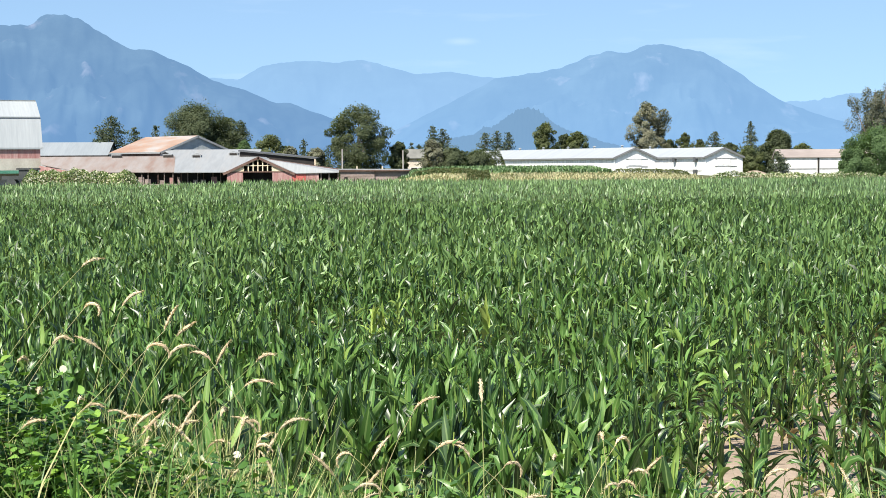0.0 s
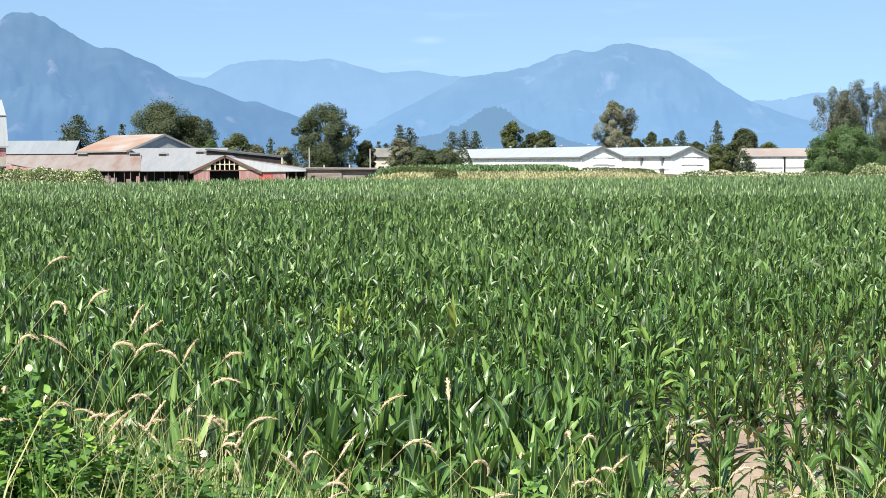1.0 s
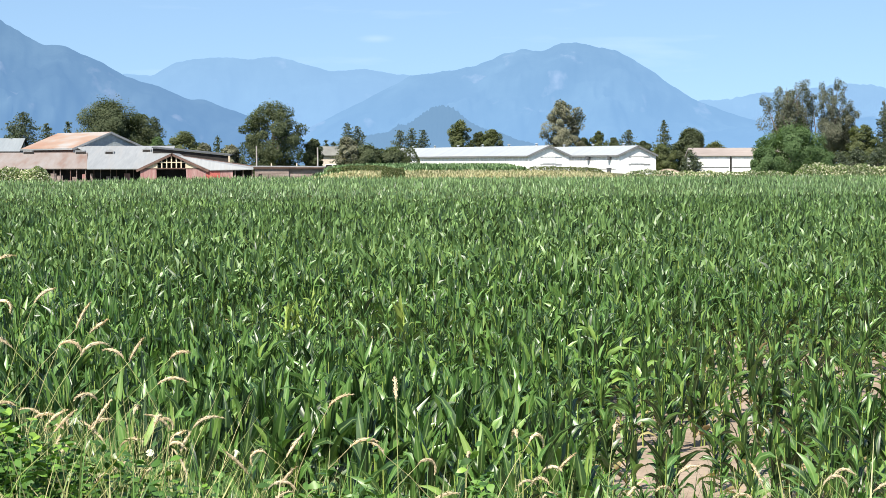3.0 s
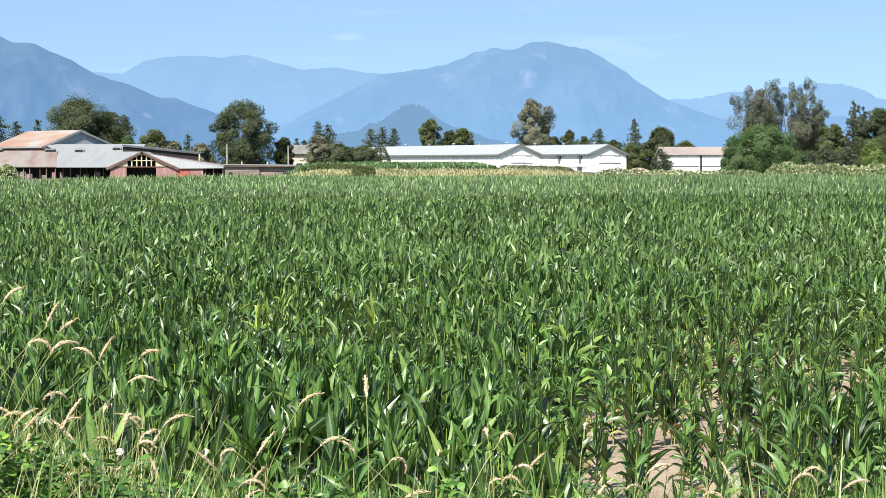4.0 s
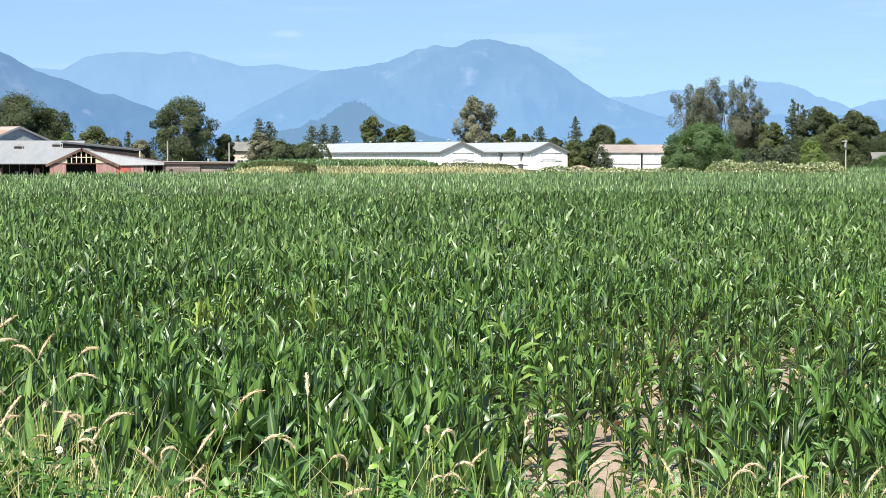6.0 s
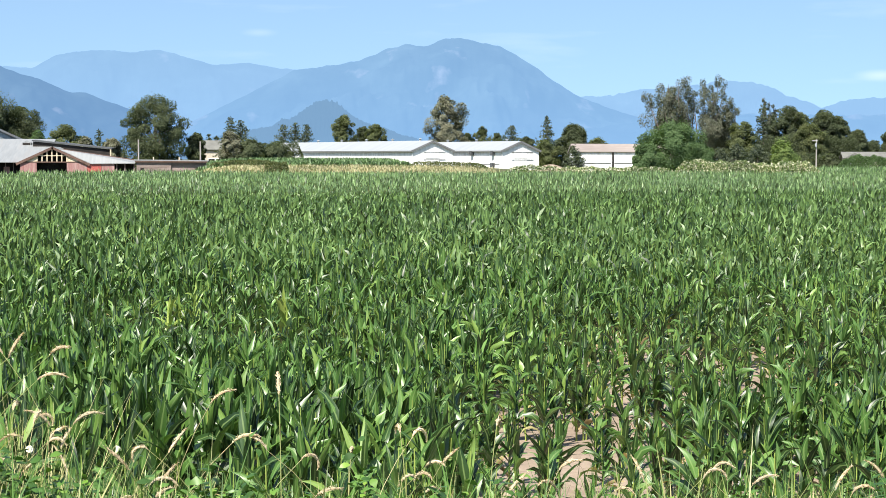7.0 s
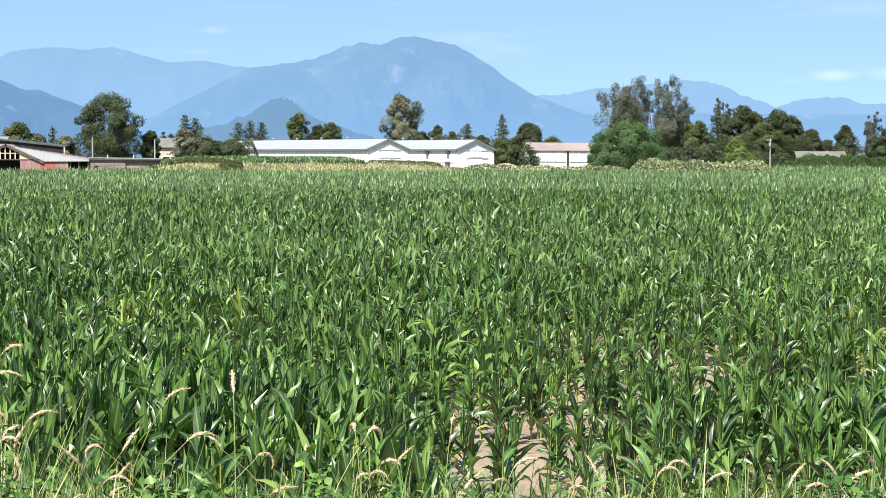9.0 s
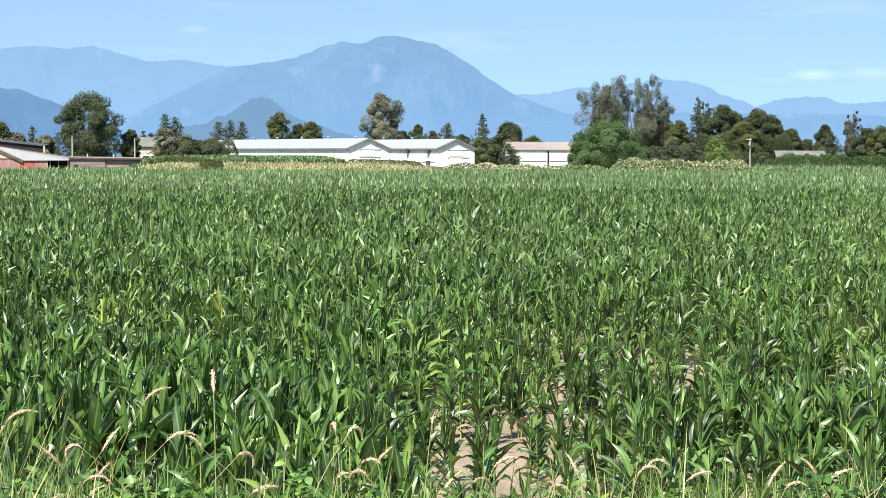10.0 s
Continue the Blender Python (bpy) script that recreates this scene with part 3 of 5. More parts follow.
def build_old_farm():
    g = gable_barn("gambrel_barn", "tall red barn with a white metal gambrel roof", (-80.7, 395.6, 0.7), 112, 12.6, 34, [(6.6, 7.3), (4.5, 13.3), (0, 16.6)], M_ZINC_PALE, M_RED, M_ZINC_PALE)
    flat_part("knee_flashing", g, M_ZINC, -4.75, -4.45, -0.3, 34.3, 13.15, 13.36, "grey seam along the bend of the roof")
    flat_part("ridge_cap", g, M_ZINC, -0.2, 0.2, -0.3, 34.3, 16.6, 16.75)
    flat_part("plinth", g, M_CONCRETE, -6.6, -6.304, 0.02, 33, -1.4, 5.2, "stained pale concrete lower wall")
    flat_part("lean_to_roof", g, M_GREEN, -9.0, -6.7, 0.3, 30, 2.3, 2.9, "green metal lean-to roof")
    # far pale roof behind
    gable_barn("long_barn", "long grey-roofed shed behind the old barn", (-72.0, 436, 0.7), 90, 14, 40, [(7.4, 6.0), (0, 8.9)], M_ZINC, M_GREYWALL, M_DARK)
    # upper hay barn, standing askew
    hay = gable_barn("hay_barn", "grey hay barn with a rusty metal roof", (-49.2, 401.5, 0.7), 37, 16.6, 21, [(8.6, 6.4), (0, 9.7)], M_RUST_STRONG, M_GREYWALL, M_TIN)
    flat_part("side_wall", hay, M_BROWN, -8.36, -8.304, 0.1, 20.9, -1.4, 6.2, "dark brown board wall under the eave")
    # main cow shed: two low roofs, a porch gable, lean-tos
    cow = thing("cow_shed", "weathered cow shed with rusty metal roofs and red porch gable", "barn", (0, 0, 0))
    bm = bmesh.new()
    slab(bm, [(-78.6, 390, 6.2), (-52.2, 390, 6.2), (-50.6, 378, 3.15), (-68.0, 378, 3.15), (-77.0, 384, 4.68)], 0.14)
    part("roof", bm, M_RUST, cow, "rust-streaked metal roof")
    bm = bmesh.new()
    slab(bm, [(-78.6, 390.1, 6.2), (-52.2, 390.1, 6.2), (-52.2, 398, 3.9), (-78.6, 398, 3.9)], 0.14)
    part("roof", bm, M_RUST, cow)
    bm = bmesh.new()
    slab(bm, [(-55.6, 398, 7.55), (-36.0, 398, 7.55), (-36.0, 375.8, 3.1), (-50.45, 375.8, 3.1), (-52.1, 390, 5.95)], 0.14)
    part("roof", bm, M_TIN, cow, "grey metal roof")
    for x, y in ((-48.0, 391), (-41.0, 393)):
        bm = bmesh.new()
        zr = 7.55 - (398 - y) * 0.2
        prism(bm, [(x - 0.9, zr - 0.3), (x + 0.9, zr - 0.3), (x + 0.9, zr + 0.25), (x, zr + 0.65), (x - 0.9, zr + 0.25)], "y", y - 1.2, y + 1.0)
        part("roof_vent", bm, M_TIN, cow)
        # dark plate for the shade in the vent mouth
        bm = bmesh.new()
        box(bm, x - 0.7, x + 0.7, y - 1.3, y - 1.204, zr - 0.2, zr + 0.2)
        part("vent_opening", bm, M_DARK, cow)
    for x in (-63.5, -53.5):
        flat_part("ridge_hood", cow, M_TIN, x - 0.9, x + 0.9, 389.0, 390.6, 5.8, 6.6)
        # dark plate for the shade under the hood
        flat_part("vent_opening", cow, M_DARK, x - 0.8, x + 1.2, 388.9, 388.996, 5.95, 6.4)
    # open front behind posts, its inner shade put into a near-black back wall
    bm = bmesh.new()
    box(bm, -68, -41, 381, 381.2, -0.5, 3.2)
    part("back_wall", bm, M_DARK, cow)
    for k in range(18):
        x = -67.6 + k * 1.5 + 0.2 * math.sin(k * 3.7)
        flat_part("post", cow, M_WOOD if k % 3 else M_BROWN, x, x + 0.12, 378.3, 378.42, -0.4, 3.0)
    for k in range(9):
        x = -60 + k * 2.05 + 0.5 * math.sin(k * 2.3)
        flat_part("board", cow, M_RED if k % 4 == 0 else M_WOOD, x, x + 0.8 + 0.3 * math.sin(k), 378.6, 378.66, -0.4, 1.9 + 0.35 * math.sin(k * 1.7))
    flat_part("rail", cow, M_WOOD, -68, -41, 378.5, 378.58, 0.7, 0.9)
    bm = bmesh.new()
    slab(bm, [(-77.3, 384, 4.45), (-68.2, 378.2, 3.0), (-68.2, 378.2, -0.5), (-77.3, 384, -0.5)], 0.15)
    part("side_wall", bm, M_RED, cow, "faded red board wall")
    # porch gable
    bm = bmesh.new()
    slab(bm, [(-41.2, 374.6, 2.85), (-34.5, 374.6, 5.95), (-34.5, 393, 5.95), (-41.2, 393, 2.85)], 0.14)
    part("roof", bm, M_TIN, cow)
    bm = bmesh.new()
    slab(bm, [(-27.6, 374.6, 2.75), (-34.5, 374.6, 5.95), (-34.5, 393, 5.95), (-27.6, 393, 2.75)], 0.14)
    part("roof", bm, M_TIN, cow)
    for xe, ze in ((-41.2, 2.85), (-27.6, 2.75)):
        bm = bmesh.new()
        slab(bm, [(xe, 374.35, ze + 0.03), (-34.5, 374.35, 5.98), (-34.5, 374.59, 5.98), (xe, 374.59, ze + 0.03)], 0.45)
        part("barge_board", bm, M_BROWN, cow, "dark brown barge board")
    flat_part("lintel", cow, M_BROWN, -40.4, -28.4, 374.66, 374.86, 3.0, 3.2)
    # pine boards of the gable on both sides of the glazed grid
    bm = bmesh.new()
    prism(bm, [(-40.3, 3.2), (-37.3, 3.2), (-37.3, 4.45)], "y", 374.7, 374.85)
    part("gable_boards", bm, M_CREAM, cow, "bare pine boards")
    bm = bmesh.new()
    prism(bm, [(-31.9, 3.2), (-28.6, 3.2), (-31.9, 4.6)], "y", 374.7, 374.85)
    part("gable_boards", bm, M_CREAM, cow, "bare pine boards")
    for k in range(7):
        x = -37.3 + k * 0.9
        flat_part("mullion", cow, M_CREAM, x - 0.1, x + 0.1, 374.65, 374.82, 3.2, min(5.6, 4.45 + k * 0.42) if k < 4 else 5.6 - (k - 3.1) * 0.42)
    flat_part("transom", cow, M_CREAM, -37.2, -32.0, 374.66, 374.8, 4.2, 4.34)
    # shade inside the porch, as a near-black wall
    bm = bmesh.new()
    prism(bm, [(-40.3, -0.5), (-28.4, -0.5), (-28.4, 2.8), (-34.5, 5.6), (-40.3, 2.9)], "y", 379, 379.2)
    part("back_wall", bm, M_DARK, cow)
    for x0, x1, m in ((-40.4, -37.4, M_RED), (-31.9, -28.2, M_RED), (-28.15, -25.6, M_RED_DEEP), (-25.55, -23.2, M_RED)):
        flat_part("wall_panel", cow, m, x0, x1, 374.7, 374.9, -0.6, 2.98)
    # lean-to with a pale roof, near-black back wall for the shade in its mouth
    bm = bmesh.new()
    slab(bm, [(-33.4, 378, 5.5), (-19.4, 378, 3.4), (-19.4, 374.4, 2.95), (-27.4, 374.4, 2.85)], 0.13)
    part("roof", bm, M_TIN, cow, "pale metal lean-to roof")
    bm = bmesh.new()
    slab(bm, [(-33.4, 378.1, 5.55), (-19.2, 378.1, 3.5), (-19.2, 386, 3.5), (-33.4, 386, 5.55)], 0.3)
    part("roof", bm, M_BROWN, cow)
    flat_part("back_wall", cow, M_DARK, -25, -19.6, 377, 377.2, -0.6, 3.0)
    for x in (-22.9, -21.4, -19.7):
        flat_part("post", cow, M_WOOD, x, x + 0.2, 375.0, 375.2, -0.6, 3.0)
    bm = bmesh.new()
    slab(bm, [(-39.8, 390, 7.3), (-24.6, 390, 5.75), (-24.6, 401, 5.9), (-39.8, 401, 7.5)], 0.25)
    part("roof", bm, M_SLATE, cow, "dark felt roof")
    bm = bmesh.new()
    slab(bm, [(-39.6, 390.6, 7.0), (-25.0, 390.6, 5.5), (-25.0, 390.6, 0), (-39.6, 390.6, 0)], 0.2)
    part("back_wall", bm, M_DARK, cow)
    flat_part("post", cow, M_CREAM, -25.0, -24.75, 390.0, 390.2, 0, 5.5)

    shed = thing("wooden_shed", "low grey board shed with a flat roof", "shed", (0, 0, 0))
    for k in range(7):
        z = -0.6 + k * 0.56
        flat_part("plank", shed, M_WOOD, -18.9, -12.6, 370, 370.1 + 0.02 * (k % 2), z, z + 0.54)
        flat_part("plank", shed, M_WOOD, -12.55, -6.3, 370.3, 370.4 + 0.02 * (k % 2), z, z + 0.54)
    flat_part("side_wall", shed, M_WOOD, -18.9, -18.75, 370.15, 376, -0.6, 3.2)
    flat_part("side_wall", shed, M_WOOD, -6.45, -6.3, 370.45, 376, -0.6, 3.2)
    flat_part("back_wall", shed, M_WOOD, -18.7, -6.5, 375.8, 376, -0.6, 3.2)
    bm = bmesh.new()
    slab(bm, [(-19.3, 369.6, 3.62), (-5.9, 369.6, 3.5), (-5.9, 376.5, 3.35), (-19.3, 376.5, 3.45)], 0.2)
    part("roof", bm, M_TIN, shed, "flat grey metal roof")
    flat_part("fascia", shed, M_BROWN, -19.2, -6.0, 369.62, 369.7, 3.1, 3.3)
    # dark plates for the shade in two small windows
    flat_part("window_opening", shed, M_DARK, -18.2, -17.6, 369.9, 369.995, 1.5, 2.1)
    flat_part("window_opening", shed, M_DARK, -8.2, -7.2, 370.2, 370.295, 1.5, 2.2)
    for x in (-15.9, -11.2):
        bm = bmesh.new()
        tube(bm, [(x, 372, 3.45), (x, 372, 4.05)], [0.12, 0.12], 8)
        part("vent_pipe", bm, M_CREAM, shed)

    for x, top in ((-19.3, 7.4), (-7.6, 7.1)):
        bm = bmesh.new()
        tube(bm, [(0, 0, -0.3), (0.03, 0, 3.5), (0.0, 0, top - 0.9)], [0.17, 0.15, 0.13], 8)
        tagged(part("wooden_post", bm, M_POLE), "tall bare grey wooden post behind the shed", "post", "wooden posts").matrix_basis = pose(x, 385, 0.9)

    # small dark trailer beside the gambrel barn
    tr = thing("farm_trailer", "dark flat farm trailer parked by the barn", "trailer", (-73.6, 352, float(lie(-73.6, 352))))
    tr.matrix_basis = tr.matrix_basis @ Matrix.Scale(1.28, 4)
    flat_part("deck", tr, M_RUBBER, -2.9, 2.2, -1, 1, 1.3, 1.75)
    flat_part("cab", tr, M_RUBBER, -0.6, 1.7, -0.9, 0.9, 1.75, 2.6)
    flat_part("canopy", tr, M_RUBBER, -0.9, 2.0, -1.05, 1.05, 2.6, 2.85)
    for x in (-1.6, 1.3):
        bm = bmesh.new()
        tube(bm, [(x, -1.15, 0.7), (x, -0.85, 0.7)], [0.7, 0.7], 14)
        part("wheel", bm, M_RUBBER, tr)
        bm = bmesh.new()
        tube(bm, [(x, 0.85, 0.7), (x, 1.15, 0.7)], [0.7, 0.7], 14)
        part("wheel", bm, M_RUBBER, tr)


def house(place, turn, wide, deep, eave, top, label):
    ob = thing("house", label, "house", place, turn)
    w = bmesh.new()
    box(w, -wide / 2, wide / 2, 0, deep, -1.0, eave)
    part("wall", w, M_BEIGE, ob)
    for a, b in ((-0.5, deep / 2), (deep + 0.5, deep / 2)):
        bm = bmesh.new()
        slab(bm, [(-wide / 2 - 0.6, a, eave - 0.05), (wide / 2 + 0.6, a, eave - 0.05), (wide / 2 + 0.6, b, top), (-wide / 2 - 0.6, b, top)], 0.2)
        part("roof", bm, M_SHINGLE, ob)
    for s in (-1, 1):
        bm = bmesh.new()
        prism(bm, [(0, eave), (deep, eave), (deep / 2, top - 0.2)], "x", s * wide / 2 - 0.1, s * wide / 2 + 0.1)
        part("gable", bm, M_BEIGE, ob)
    for k in (-0.28, 0.05, 0.3):
        win = flat_part("window", ob, M_WHITE, wide * k - 0.8, wide * k + 0.8, -0.08, -0.004, 0.9, 2.2)
        flat_part("pane", win, M_DARK, wide * k - 0.68, wide * k + 0.68, -0.1, -0.084, 1.0, 2.1)
    return ob


def build_houses():
    h = house((131.2, 409, 1.55), -12, 9.4, 8, 2.7, 4.0, "low bungalow with a grey shingle roof behind a hedge")
    bm = bmesh.new()
    prism(bm, [(-5.2, 2.6), (-0.6, 2.6), (-2.9, 3.8)], "y", -1.8, 3.5)
    part("porch_gable", bm, M_SHINGLE, h)
    house((-6.6, 442, 1.6), 8, 6.5, 7, 4.2, 6.2, "small beige house half hidden by trees")
    p = thing("utility_pole", "pale wooden utility pole with a crossarm", "pole", (117.4, 400, float(lie(117.4, 400)) - 0.3))
    bm = bmesh.new()
    tube(bm, [(0, 0, 0), (0, 0, 3.9), (0.02, 0, 7.6)], [0.15, 0.13, 0.11], 8)
    part("pole", bm, M_POLE, p)
    flat_part("crossarm", p, M_POLE, -0.9, 0.3, -0.08, 0.06, 7.2, 7.38)
    bm = bmesh.new()
    tube(bm, [(-0.15, -0.2, 6.0), (-0.15, -0.2, 6.8)], [0.22, 0.22], 10)
    part("transformer", bm, M_TIN_WHITE, p)
    for x, y, top in ((126.2, 405, 3.6), (128.5, 408, 4.6)):
        bm = bmesh.new()
        tube(bm, [(0, 0, 0), (0, 0, top)], [0.14, 0.11], 8)
        tagged(part("wooden_post", bm, M_POLE), "short pale wooden post by the trees", "post", "wooden posts").matrix_basis = pose(x, y, float(lie(x, y)) - 0.2)
    # heap of dry earth by the barn
    n = 24
    uu, rr = np.meshgrid(np.linspace(0, 2 * np.pi, n, endpoint=False), np.linspace(0, 1, 9), indexing="ij")
    hgt = 1.6 * (1 - rr ** 1.6) * (1 + 0.15 * np.sin(3 * uu) * rr) - 0.2
    v = np.stack([rr * 4.2 * np.cos(uu), rr * 2.8 * np.sin(uu), hgt], 2)
    i = np.arange(n * 9).reshape(n, 9)
    f = np.stack([i[:, :-1], np.roll(i, -1, 0)[:, :-1], np.roll(i, -1, 0)[:, 1:], i[:, 1:]], 2).reshape(-1, 4)
    o = from_arrays("earth_mound", v, f, [M_SOIL], smooth=True)
    o.matrix_basis = pose(63.3, 405, float(lie(63.3, 405)))
    tagged(o, "low heap of pale bare earth beside the barn", "earth heap")


build_white_barns()
build_old_farm()
build_houses()


# ================= trees =================
def leaves_at(centres, size, r, flat=0.0, out=None):
    """Small leaf clumps: a three-cornered one at each centre, turned at random, or facing more or less along out."""
    n = len(centres)
    if out is None:
        a = r.normal(size=(n, 3))
        a[:, 2] *= 1 - flat
    else:
        face = out * 0.9 + r.normal(size=(n, 3)) * 0.42
        a = np.cross(face, r.normal(size=(n, 3)))
    a /= np.linalg.norm(a, axis=1, keepdims=True)
    b = np.cross(a, r.normal(size=(n, 3)) if out is None else face)
    b /= np.linalg.norm(b, axis=1, keepdims=True)
    s = (size * r.uniform(0.6, 1.3, n))[:, None]
    a, b = a * s * 1.15, b * s * 0.85
    v = np.stack([centres - a * 0.9 - b * 0.45, centres + a, centres - a * 0.2 + b], 1)
    f = np.arange(n * 3).reshape(n, 3)
    return v.reshape(-1, 3), f


def limb(bm, a, b, r0, r1, r):
    a, b = np.array(a, float), np.array(b, float)
    m = (a + b) / 2 + r.normal(size=3) * np.linalg.norm(b - a) * 0.07
    tube(bm, [a, m, b], [r0, (r0 + r1) / 2, r1], 5)


def tree(x, y, top, wide, kind, seed):
    r = np.random.default_rng(seed)
    z0 = float(lie(x, y)) - 0.1
    h = top - z0
    mat = {"broad": M_BROAD, "bright": M_BRIGHT, "olive": M_OLIVE, "silver": M_SILVER, "poplar": M_POPLAR, "willow": M_WILLOW, "fir": M_FIR}[kind]
    label = {"broad": "dark green broad-crowned deciduous tree", "bright": "bright green bushy maple at the field edge", "olive": "olive green rounded tree behind the barns", "silver": "pale silvery-leaved tree near the barns",
             "poplar": "tall loose cottonwood with bare twigs showing", "willow": "yellow-green drooping willow beside dark conifers", "fir": "dark green conical conifer by the farm"}[kind]
    ob = thing("conifer" if kind == "fir" else "tree", label, "tree", (x, y, z0), r.uniform(0, 360), "farm trees")
    wood = bmesh.new()
    pts = []
    if kind == "fir":
        tube(wood, [(0, 0, 0), (0, 0, h * 0.5), (0, 0, h * 0.97)], [0.03 * h * 0.6, 0.02 * h * 0.5, 0.02], 6)
        rings = max(14, int(h * 2.0))
        for k in range(rings):
            q = (k + r.uniform(-0.3, 0.3)) / rings
            z = h * (0.06 + 0.93 * q)
            reach = 1.5 * wide / 2 * (1 - q) ** 0.62 * r.uniform(0.7, 1.15) + 0.15
            for j in range(11):
                a = r.uniform(0, 2 * math.pi)
                rr = reach * r.uniform(0.75, 1.1)
                m = max(3, int(rr * 4.5))
                s = np.linspace(0.15, 1, m)
                droop = -0.28 * rr * s ** 1.4 + 0.1 * rr * s
                p = np.stack([np.cos(a) * s * rr, np.sin(a) * s * rr, z + droop], 1) + r.normal(size=(m, 3)) * 0.16
                pts.append(p)
            if k % 3 == 0 and k < rings - 2:
                a = r.uniform(0, 6.28)
                limb(wood, (0, 0, z), (math.cos(a) * reach * 0.8, math.sin(a) * reach * 0.8, z - 0.15 * reach), 0.06, 0.02, r)
        pts = np.concatenate(pts)
        v, f = leaves_at(pts, 0.25, r, 0.3)
    else:
        lobes = {"broad": 66, "bright": 52, "olive": 44, "silver": 60, "poplar": 52, "willow": 22}[kind]
        small = 0.75 if wide < 5 else 1.0
        lobes = max(9, int(lobes * small))
        tall = h * (0.9 if kind != "poplar" else 0.96)
        low = h * 0.04
        tube(wood, [(0, 0, 0), (0.1, 0.05, h * 0.25), (0, 0, h * 0.6), (0.1, 0, h * 0.9)], [0.028 * h, 0.02 * h, 0.012 * h, 0.03], 7)
        cen = []
        if kind == "poplar":
            for k in range(7):
                a = k * 2.39996 + seed
                spread = wide * (0.08 + 0.34 * r.uniform(0.3, 1.0))
                tip = np.array([math.cos(a) * spread, math.sin(a) * spread, h * (1.0 if k == 0 else r.uniform(0.72, 0.97))])
                foot = np.array([0, 0, h * r.uniform(0.08, 0.22)])
                limb(wood, foot, tip, 0.012 * h, 0.03, r)
                for t in np.linspace(0.15, 0.97, 12):
                    c = foot + (tip - foot) * t + r.normal(size=3) * wide * np.array([0.07, 0.07, 0.04])
                    cen.append((c, wide * r.uniform(0.06, 0.14) * (1.2 - 0.55 * t)))
            lobes = 0
        for k in range(lobes):
            q = (k + 0.5) / lobes
            # envelope: full below the middle, rounded on top
            env = math.sqrt(max(0.03, 1 - (max(0, q - 0.38) / 0.64) ** 2)) * (0.72 + 0.28 * min(1, q / 0.35))
            a = k * 2.39996 + r.uniform(-0.8, 0.8)
            env *= 1 + 0.16 * math.sin(a * 2 + seed) + 0.14 * math.sin(a * 3 + 9 * q + seed)
            size = wide * (r.uniform(0.085, 0.175) if wide > 7 else r.uniform(0.1, 0.2))
            reach = min(wide * 0.5 - size * 0.5, max(0.0, wide / 2 * env - size * 0.6) * r.uniform(0.5, 1.22))
            c = np.array([math.cos(a) * reach, math.sin(a) * reach, low + (h - low - size * 0.7) * q])
            cen.append((c, size))
            if k % 2 == 0:
                limb(wood, (0, 0, max(h * 0.15, c[2] - reach * 0.9)), c, 0.011 * h, 0.03, r)
        # a heart of leaves so that the crown is not hollow
        for q in np.linspace(0.15, 0.8 if kind != "poplar" else 0.45, 5):
            cen.append((np.array([0, 0, low + (h - low) * q]), wide * (0.1 if kind == "poplar" else 0.31)))
        outs = []
        for c, s in cen:
            n = int((75 if kind == "poplar" else 80) + 190 * s * s * (0.75 if kind == "poplar" else 1.0))
            n = int(min(n * 0.78, 600 if wide > 18 else 300) * 1.45)
            d = r.normal(size=(n, 3))
            d /= np.linalg.norm(d, axis=1, keepdims=True)
            rad = s * r.uniform(0.25, 1.0, n) ** 0.5 * r.choice([1.0, 1.0, 1.0, 1.06, 1.12], n)
            stretch = (1, 1, 1.35) if kind in ("poplar", "willow") else (1, 1, 0.8)
            pts.append(c + d * rad[:, None] * np.array(stretch))
            away = c - np.array([0, 0, h * 0.4])
            outs.append(0.3 * d + 1.0 * away / (np.linalg.norm(away) + 0.01))
        pts = np.concatenate(pts)
        pts[:, 2] = np.maximum(pts[:, 2], 0.15)
        v, f = leaves_at(pts, 0.2 if kind != "poplar" else 0.165, r, 0.0, np.concatenate(outs))
    part("trunk", wood, M_BARK, ob)
    from_arrays("crown", v, f, [mat], parent=ob)
    return ob


TREES_WEST = [
    (-72.9, 440, 15.7, 13.0, "fir"), (-75.2, 442, 13.0, 6.0, "fir"), (-69.2, 450, 13.5, 5.4, "fir"), (-64.5, 450, 13.9, 3.1, "fir"), (-53.8, 440, 18.2, 18.2, "broad"), (-47.6, 445, 15.2, 11.0, "broad"),
    (-37.0, 430, 11.1, 8.3, "olive"), (-43.1, 435, 9.9, 4.9, "bright"), (-32.6, 470, 10.6, 2.4, "fir"), (-32.2, 425, 8.5, 4.8, "silver"), (-26.5, 420, 8.0, 5.9, "silver"),
    (-16.8, 400, 16.5, 13.2, "broad"), (-8.8, 405, 9.1, 4.4, "broad"), (-7.1, 460, 9.5, 2.6, "fir"), (-5.4, 465, 9.3, 2.4, "fir"), (-2.2, 430, 12.8, 4.6, "fir"), (0.0, 432, 12.3, 4.4, "fir"),
]
